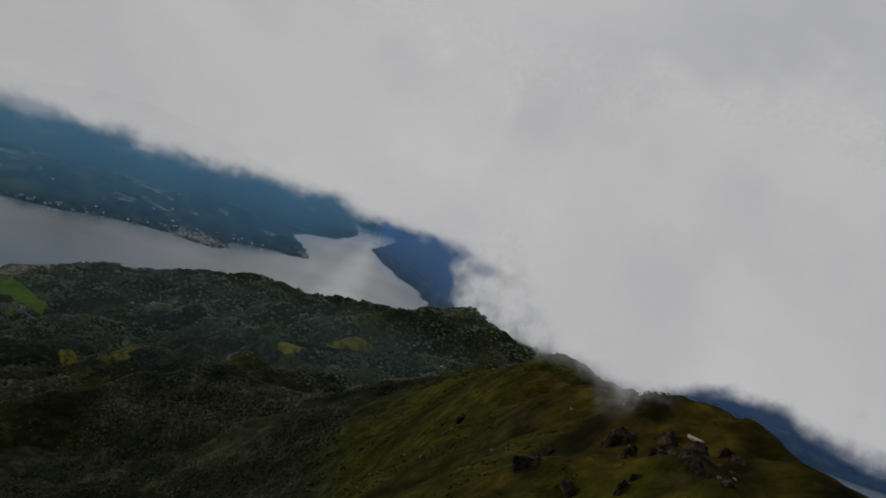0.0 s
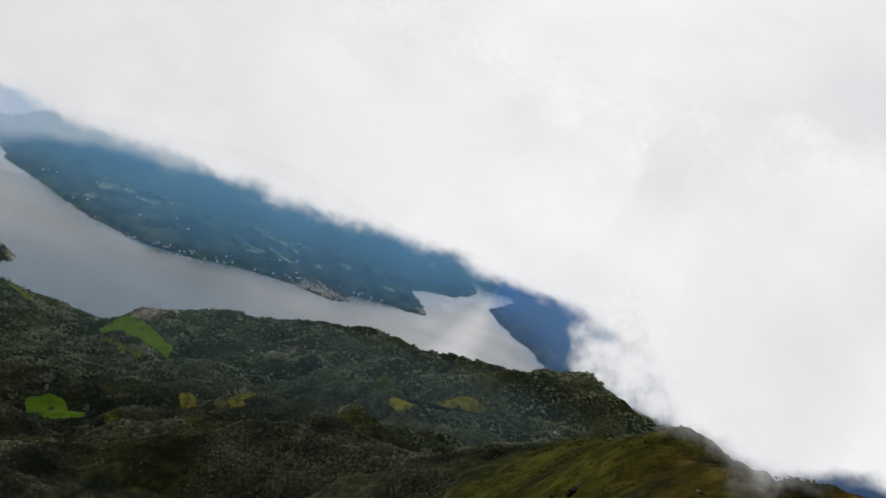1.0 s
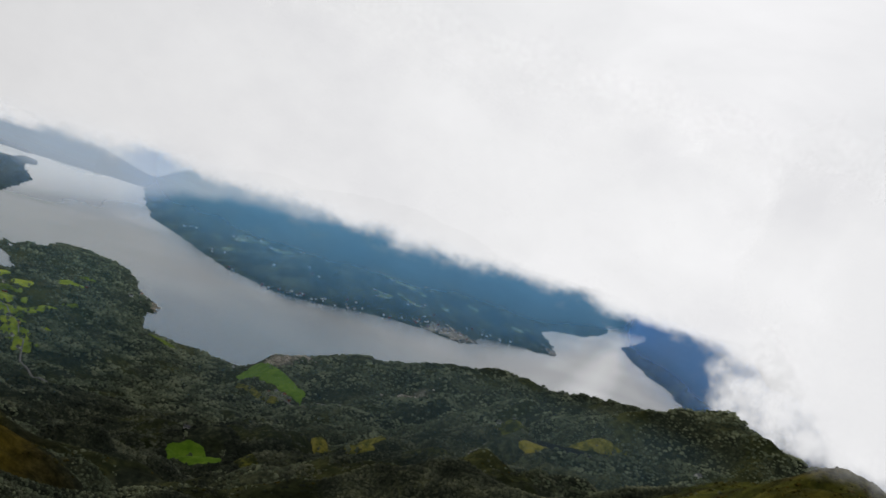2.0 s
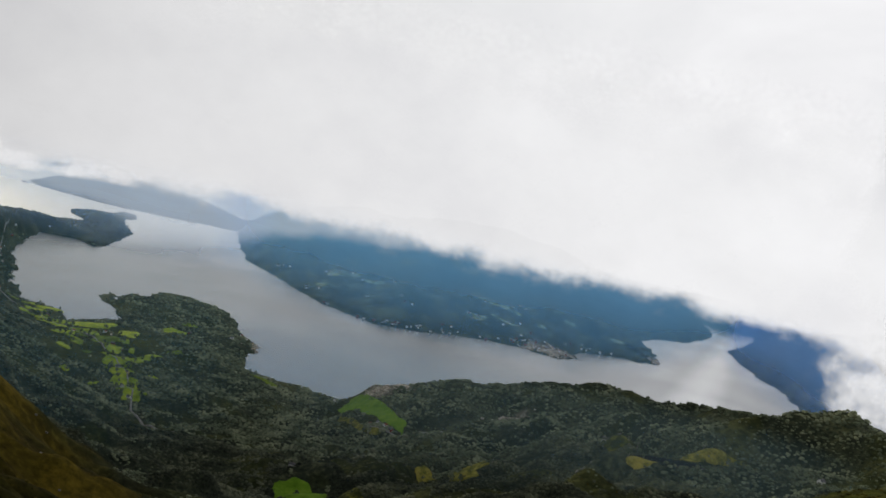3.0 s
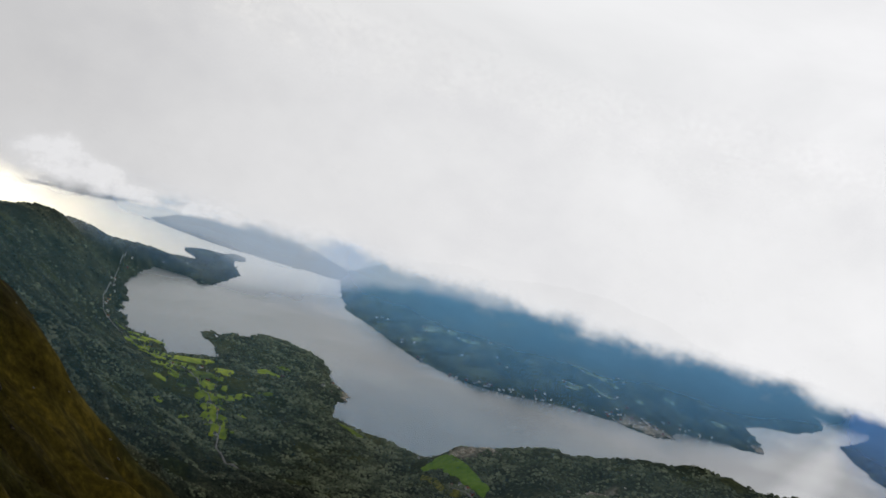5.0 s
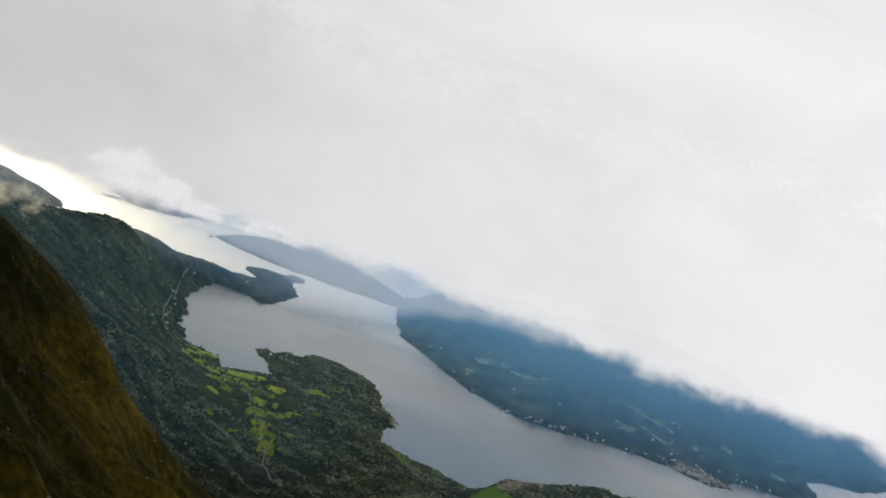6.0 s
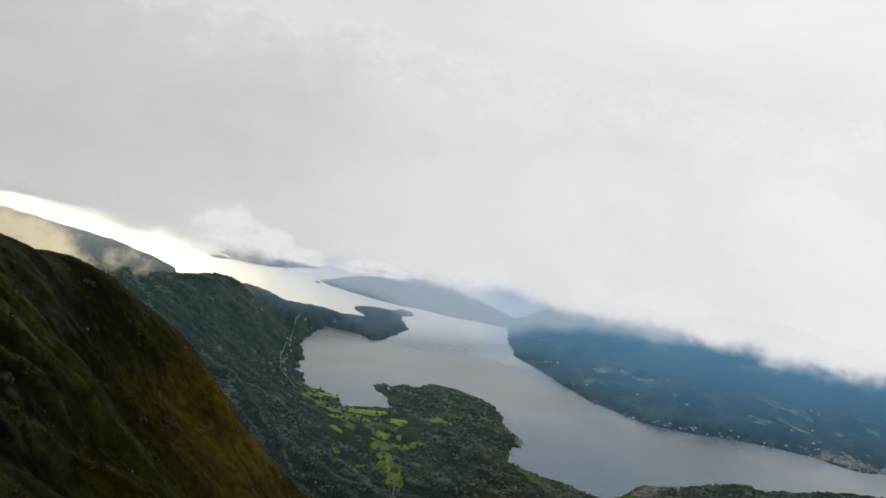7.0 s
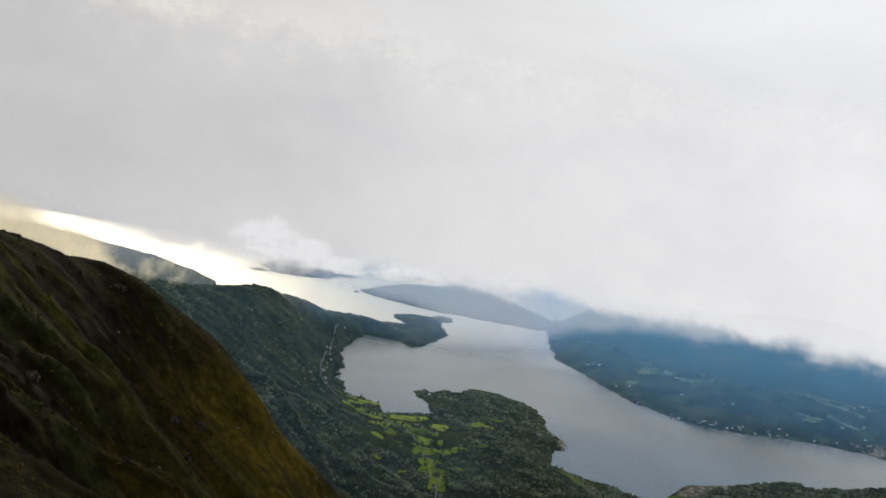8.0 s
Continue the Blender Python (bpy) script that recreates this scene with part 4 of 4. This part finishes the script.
PANE = surface("window_pane", [(0.3, (0.02, 0.025, 0.03)), (0.7, (0.04, 0.045, 0.05))], 1.0, 0.08, 0.0, 1.0, spec=0.6)
BRICK = surface("chimney_stone", [(0.3, (0.15, 0.13, 0.12)), (0.7, (0.28, 0.25, 0.22))], 0.6, 0.9, 0.3, 0.2)


def box(name, x0, x1, y0, y1, z0, z1, mat, parent):
    v = [(x, y, z) for z in (z0, z1) for x, y in ((x0, y0), (x1, y0), (x1, y1), (x0, y1))]
    f = [(3, 2, 1, 0), (4, 5, 6, 7)] + [(i, (i + 1) % 4, 4 + (i + 1) % 4, 4 + i) for i in range(4)]
    return mesh_object(name, v, f, mat, parent, smooth_faces=False)


def house(length, depth, eaves, colour, roof_mat, label, detailed=True):
    """A gabled wooden house: gable walls, overhanging roof, chimney, windows and door."""
    home = new("house")
    a, b, ridge = length / 2, depth / 2, eaves + depth * 0.42
    foot = -2.0
    v = [(-a, -b, foot), (a, -b, foot), (a, b, foot), (-a, b, foot), (-a, -b, eaves), (a, -b, eaves), (a, b, eaves), (-a, b, eaves), (-a, 0, ridge), (a, 0, ridge)]
    mesh_object("wall", v, [(0, 1, 5, 4), (2, 3, 7, 6), (1, 2, 6, 9, 5), (3, 0, 4, 8, 7), (3, 2, 1, 0)], PAINT[colour], home, smooth_faces=False)
    o, t = 0.45, 0.22
    drop = o * 0.84
    lo = eaves - drop
    v = []
    for dz in (0.05, 0.05 + t):
        v += [(-a - o, -b - o, lo + dz), (a + o, -b - o, lo + dz), (a + o, 0, ridge + dz), (-a - o, 0, ridge + dz), (a + o, b + o, lo + dz), (-a - o, b + o, lo + dz)]
    f = [(3, 2, 1, 0), (2, 3, 5, 4), (6, 7, 8, 9), (9, 8, 10, 11), (0, 1, 7, 6), (4, 5, 11, 10), (1, 2, 8, 7), (2, 4, 10, 8), (3, 0, 6, 9), (5, 3, 9, 11)]
    roof = mesh_object("roof", v, f, roof_mat, home, smooth_faces=False)
    if detailed:
        box("chimney", a * 0.2, a * 0.2 + 0.7, -0.35, 0.35, ridge - 0.4, ridge + 0.9, BRICK, roof)
        for side in (-1, 1):
            for x in (-0.62, 0.0, 0.62):
                if side == -1 and x == 0.0:
                    box("door", -0.45, 0.45, -b - 0.06, -b + 0.02, -0.1, 2.0, PAINT["grey"], home)
                else:
                    y0, y1 = (-b - 0.05, -b + 0.02) if side == -1 else (b - 0.02, b + 0.05)
                    box("window", x * a - 0.5, x * a + 0.5, y0, y1, 0.9, 2.0, PANE, home)
    else:
        for x in (-0.5, 0.5):
            box("window", x * a - 0.6, x * a + 0.6, -b - 0.06, -b + 0.02, 0.9, 2.1, PANE, home)
    return tagged(home, label, "house", "houses round the fjord")


far_off = Matrix.Translation((0, -3000, -40))
NEAR_KINDS = [house(8, 5.5, 3.0, "white", SLATE, "white wooden farmhouse with a dark slate roof"), house(8, 5, 2.8, "red", SLATE, "red wooden barn with a grey roof beside the fields"),
              house(7, 5, 2.8, "white", TILE, "white wooden house with a red tile roof"), house(6, 4.5, 2.5, "ochre", SLATE, "ochre wooden cabin with a dark roof")]
FAR_KINDS = [house(7.5, 6, 3.6, "white", SLATE, "white house on the far shore with a dark roof", False), house(7, 5.6, 3.4, "white", TILE, "white house on the far slope with a red roof", False),
             house(9, 6.4, 3.4, "grey", SLATE, "grey shed standing by the far shore", False), house(7, 5.6, 3.2, "red", SLATE, "red boathouse on the far shore", False)]
USED = set()


SMALL = 0.62


def settle(kinds, k, x, y, turn):
    m = pose(x, y, height_at(x, y) + 0.5, 0, 0, turn)
    k = k % len(kinds)
    home = kinds[k]
    if home.name in USED:
        copy_thing(home, m)
    else:
        USED.add(home.name)
        home.matrix_basis = m @ Matrix.Diagonal((SMALL, SMALL, SMALL, 1))
        bpy.context.view_layer.update()


HOME_PLACES = [(-62, 690), (6, 903), (-2, 908), (12, 896), (-80, 1120), (-62, 1085), (-300, 1000), (-318, 1018), (-400, 1195), (-385, 1180), (-365, 1130), (-632, 1340), (-606, 1298), (-668, 1420),
               (-700, 1490), (-735, 1560), (-762, 1630), (-800, 1735), (-590, 1270), (-676, 1450), (-650, 1385), (-728, 1530), (-622, 1318), (-826, 1800), (-500, 1240), (-250, 1395), (-238, 1380), (-226, 1365), (236, 612), (190, 680), (178, 676), (-310, 1300), (-430, 1160),
               (-285, 940), (-338, 1075), (-835, 1990), (-800, 2040), (-255, 1345), (300, 570), (-10, 900), (-265, 905)]
for k, (x, y) in enumerate(p for p in HOME_PLACES if height_at(*p) > 0.9):
    settle(NEAR_KINDS, (0, 2, 0, 1, 2, 0, 3)[k % 7] if y > 800 else 0, x, y, (k * 53) % 180)

rng = np.random.RandomState(5)
FAR_PLACES = []
for cx, cy, sx, sy, n in ((-245, 2035, 14, 14, 3), (-175, 1905, 16, 12, 4), (-62, 1832, 24, 9, 9), (-15, 1838, 22, 9, 8), (40, 1858, 16, 10, 5), (95, 1895, 18, 10, 4), (150, 1938, 22, 10, 5), (235, 1965, 24, 10, 5),
                          (335, 1975, 40, 26, 12), (440, 2110, 18, 14, 5), (500, 2140, 18, 8, 4), (212, 2225, 44, 18, 8), (-180, 2140, 22, 20, 5), (-91, 2105, 22, 12, 3), (166, 2060, 30, 12, 5), (237, 2094, 30, 14, 5),
                          (-330, 2240, 16, 26, 3), (-30, 1990, 50, 20, 4), (373, 2445, 40, 16, 3)):
    for i in range(n):
        FAR_PLACES.append((cx + rng.normal() * sx, cy + rng.normal() * sy))
for k, (x, y) in enumerate(FAR_PLACES):
    if height_at(x, y) > 0.9:
        settle(FAR_KINDS, k if k < 4 else int(rng.choice([0, 0, 1, 2, 2, 3])), x, y, float(rng.uniform(0, 180)))

# ---- single trees along the fields ----
BARK = surface("birch_bark", [(0.3, (0.10, 0.09, 0.08)), (0.7, (0.35, 0.33, 0.30))], 0.8, 0.9, 0.4, 0.2)


def tree(seed, tall):
    """A broadleaf tree: tapered trunk with limbs, and a crown of many ragged clumps."""
    rng = np.random.RandomState(seed)
    top = new("tree")
    v, f = [], []

    def limb(p, q, r0, r1):
        p, q = np.array(p, float), np.array(q, float)
        d = (q - p) / np.linalg.norm(q - p)
        u = np.cross(d, (0.3, 0.9, 0.2))
        u /= np.linalg.norm(u)
        w = np.cross(d, u)
        base = len(v)
        for c, r in ((p, r0), (q, r1)):
            for j in range(6):
                a = j * math.pi / 3
                v.append(tuple(c + r * (math.cos(a) * u + math.sin(a) * w)))
        f.extend((base + j, base + (j + 1) % 6, base + 6 + (j + 1) % 6, base + 6 + j) for j in range(6))
    limb((0, 0, -0.6), (0.1, 0, tall * 0.45), tall * 0.035, tall * 0.022)
    limb((0.1, 0, tall * 0.45), (0, 0.1, tall * 0.85), tall * 0.022, tall * 0.006)
    for _ in range(5):
        a, z = rng.uniform(0, 6.28), rng.uniform(0.3, 0.6) * tall
        limb((0.05, 0, z), (math.cos(a) * tall * 0.26, math.sin(a) * tall * 0.26, z + tall * 0.18), tall * 0.012, tall * 0.004)
    mesh_object("trunk", v, f, BARK, top)
    cv, cf, n = [], [], 0
    for i in range(22):
        tv, tf = TEMPLATES[i % 6]
        a, z = rng.uniform(0, 6.28), rng.uniform(0.32, 0.95)
        reach = tall * 0.30 * math.sqrt(max(0.05, 1 - ((z - 0.55) / 0.48) ** 2)) * rng.uniform(0.3, 1.0)
        r = tall * rng.uniform(0.07, 0.13)
        cv.append(tv * (r, r, r * 0.85) + (math.cos(a) * reach, math.sin(a) * reach, z * tall))
        cf.append(tf + n)
        n += len(tv)
    mesh_object("crown", np.concatenate(cv), np.concatenate(cf), LEAF, top, smooth_faces=False)
    return tagged(top, "dark green birch tree standing at a field edge", "tree", "trees along the fields")


TREE_KINDS = [tree(s, h) for s, h in ((1, 6.0), (2, 7.5), (3, 4.8), (4, 6.6))]
rng = np.random.RandomState(8)
for i in range(180):
    f, k = PATCHES[i % (len(FIELDS) + len(VIVID) + len(SALLOW) - 1)]
    a = rng.uniform(0, 2 * math.pi)
    rad = blob_radius(a, k) * (rng.uniform(0.25, 0.8) if i % 9 == 0 else rng.uniform(0.92, 1.12))
    u, w = f[2] * rad * math.cos(a), f[3] * rad * math.sin(a)
    x, y = f[0] + u * math.cos(f[4]) - w * math.sin(f[4]), f[1] + u * math.sin(f[4]) + w * math.cos(f[4])
    z = height_at(x, y)
    if z < 1:
        continue
    m = pose(x, y, z + 0.3, 0, 0, float(rng.uniform(0, 360)))
    t = TREE_KINDS[i % 4]
    if t.name in USED:
        copy_thing(t, m)
    else:
        USED.add(t.name)
        t.matrix_basis = m

# ---- rocks ----
STONE = surface("lichen_rock", [(0.36, (0.008, 0.007, 0.005)), (0.5, (0.028, 0.023, 0.017)), (0.66, (0.085, 0.07, 0.054))], 1.2, 0.9, 0.7, 0.5)
PALE_STONE = surface("pale_slab", [(0.3, (0.45, 0.43, 0.41)), (0.7, (0.7, 0.68, 0.66))], 1.5, 0.85, 0.4, 0.4)


GREY_STONE = surface("grey_stone", [(0.3, (0.10, 0.095, 0.085)), (0.7, (0.26, 0.25, 0.23))], 0.8, 0.9, 0.4, 0.3)


def outcrop(seed, name="rock_outcrop"):
    """A fractured rock: a cut and roughened lump."""
    bm = bmesh.new()
    bmesh.ops.create_icosphere(bm, subdivisions=4, radius=1)
    rng = np.random.RandomState(seed)
    cuts = [(Vector(rng.normal(size=3)).normalized(), rng.uniform(0.5, 0.85)) for _ in range(14)]
    for v in bm.verts:
        for n, d in cuts:
            over = v.co.dot(n) - d
            if over > 0:
                v.co -= n * over
        v.co += v.co.normalized() * (0.14 * noise.noise(v.co * 2.2 + Vector((seed, 0, 0))) + 0.06 * noise.noise(v.co * 7))
    me = bpy.data.meshes.new(name)
    bm.to_mesh(me)
    bm.free()
    me.materials.append(STONE)
    return me


ROCKS = [outcrop(s) for s in (3, 5, 9)]
CRAGS = [(58, 47, 4.6, 4.4, 20), (61, 51, 4.2, 4.8, 70), (64, 55, 4.6, 4.2, 130), (66, 60, 4.4, 3.8, 40), (63, 65, 4.0, 3.4, 0), (56, 44, 3.2, 3.0, 90), (60, 60, 3.6, 3.0, 10), (47, 62, 3.4, 2.6, 200),
         (51, 66, 3.2, 2.2, 44), (57, 72, 2.4, 1.6, 150), (85, 146, 2.6, 1.8, 10), (48, 54, 2.6, 1.8, 80), (-150, 262, 5, 3, 60), (-135, 240, 4, 3.4, 10), (-165, 300, 5, 3, 120), (-110, 190, 3.5, 2.6, 33), (-208, 296, 5, 3, 70)]
crag = np.random.RandomState(77)
for _ in range(22):
    CRAGS.append((61 + crag.normal() * 4.5, 56 + crag.normal() * 8, crag.uniform(0.8, 2.6), crag.uniform(0.8, 2.4), crag.uniform(0, 360)))
for _ in range(26):
    CRAGS.append((crag.uniform(-215, -130), crag.uniform(165, 270), crag.uniform(1.5, 4.5), crag.uniform(1.2, 3.5), crag.uniform(0, 360)))
for i, (x, y, w, h, turn) in enumerate(CRAGS):
    ob = new("rock_outcrop", ROCKS[i % 3])
    ob.matrix_basis = pose(x, y, height_at(x, y) - (0.42 if x > 0 else 0.5) * h, 6, -5, turn) @ Matrix.Diagonal((w * 0.85, w * 0.6, h * 0.85, 1))
    tagged(ob, "dark fractured rock outcrop in the moor grass", "rock", "rocks on the moor")
for i, (x, y, w, turn) in enumerate(((68, 57.5, 1.9, -40), (64, 36, 1.0, -30), (72, 35, 2.4, -35), (62, 44, 0.7, 10))):
    ob = new("rock_slab", outcrop(20 + i, "rock_slab"))
    ob.data.materials[0] = PALE_STONE
    ob.matrix_basis = pose(x, y, height_at(x, y) + 0.12, 0, 0, turn) @ Matrix.Diagonal((w, w * 0.35, 0.35, 1))
    tagged(ob, "pale bare rock slab on the grassy ridge", "rock", "slabs on the ridge")

# loose stones strewn over the moor
rng = np.random.RandomState(14)
sv, sf, n = [], [], 0
cube = np.array([(x, y, z) for x in (-1, 1) for y in (-1, 1) for z in (-1, 1)], float)
cube_f = np.array([(0, 1, 3, 2), (4, 6, 7, 5), (0, 4, 5, 1), (2, 3, 7, 6), (0, 2, 6, 4), (1, 5, 7, 3)])
for i in range(80):
    if i % 3:
        x, y = rng.uniform(-260, -50), rng.uniform(120, 400)
    else:
        x, y = rng.uniform(30, 120), rng.uniform(20, 180)
    z = height_at(x, y)
    if moor_cover(np.array([x]), np.array([y]), np.array([z]))[0][0] < 0.4:
        continue
    r = rng.uniform(0.1, 0.34) * (1 + 0.002 * math.hypot(x, y))
    sv.append(cube * (1 + rng.uniform(-0.35, 0.35, (8, 3))) * r * (1, 0.8, 0.6) + (x, y, z + 0.1))
    sf.append(cube_f + n)
    n += 8
stones = mesh_object("loose_stones", np.concatenate(sv), np.concatenate(sf), GREY_STONE, smooth_faces=False)
tagged(stones, "grey loose stones strewn over the moor grass", "stones", kind="stuff")

# pale rubble and slabs on the bare knolls
rng = np.random.RandomState(23)
sv, sf, n = [], [], 0
for kx, ky, kr, ks in KNOLLS:
    for _ in range(240 if ky > 1500 else 130):
        x, y = kx + rng.normal() * kr * 0.55, ky + rng.normal() * ks * 0.6
        z = height_at(x, y)
        if z < 0.8 or fbm(np.array([x]), np.array([y]), 9, 2, 41)[0] < -0.1:
            continue
        r = rng.uniform(0.5, 1.7) * (1.3 if ky > 1500 else 1.0)
        sv.append(cube * (1 + rng.uniform(-0.4, 0.4, (8, 3))) * r * (1.3, 1.0, 0.5) + (x, y, z + 0.25 * r))
        sf.append(cube_f + n)
        n += 8
TAN_STONE = surface("tan_rubble", [(0.3, (0.20, 0.17, 0.13)), (0.5, (0.36, 0.31, 0.25)), (0.7, (0.55, 0.49, 0.41))], 3.0, 0.9, 0.4, 0.4, per_island=0.5)
rubble = mesh_object("rock_rubble", np.concatenate(sv), np.concatenate(sf), TAN_STONE, smooth_faces=False)
tagged(rubble, "pale tan bare rock and rubble on the knolls", "rubble", kind="stuff")
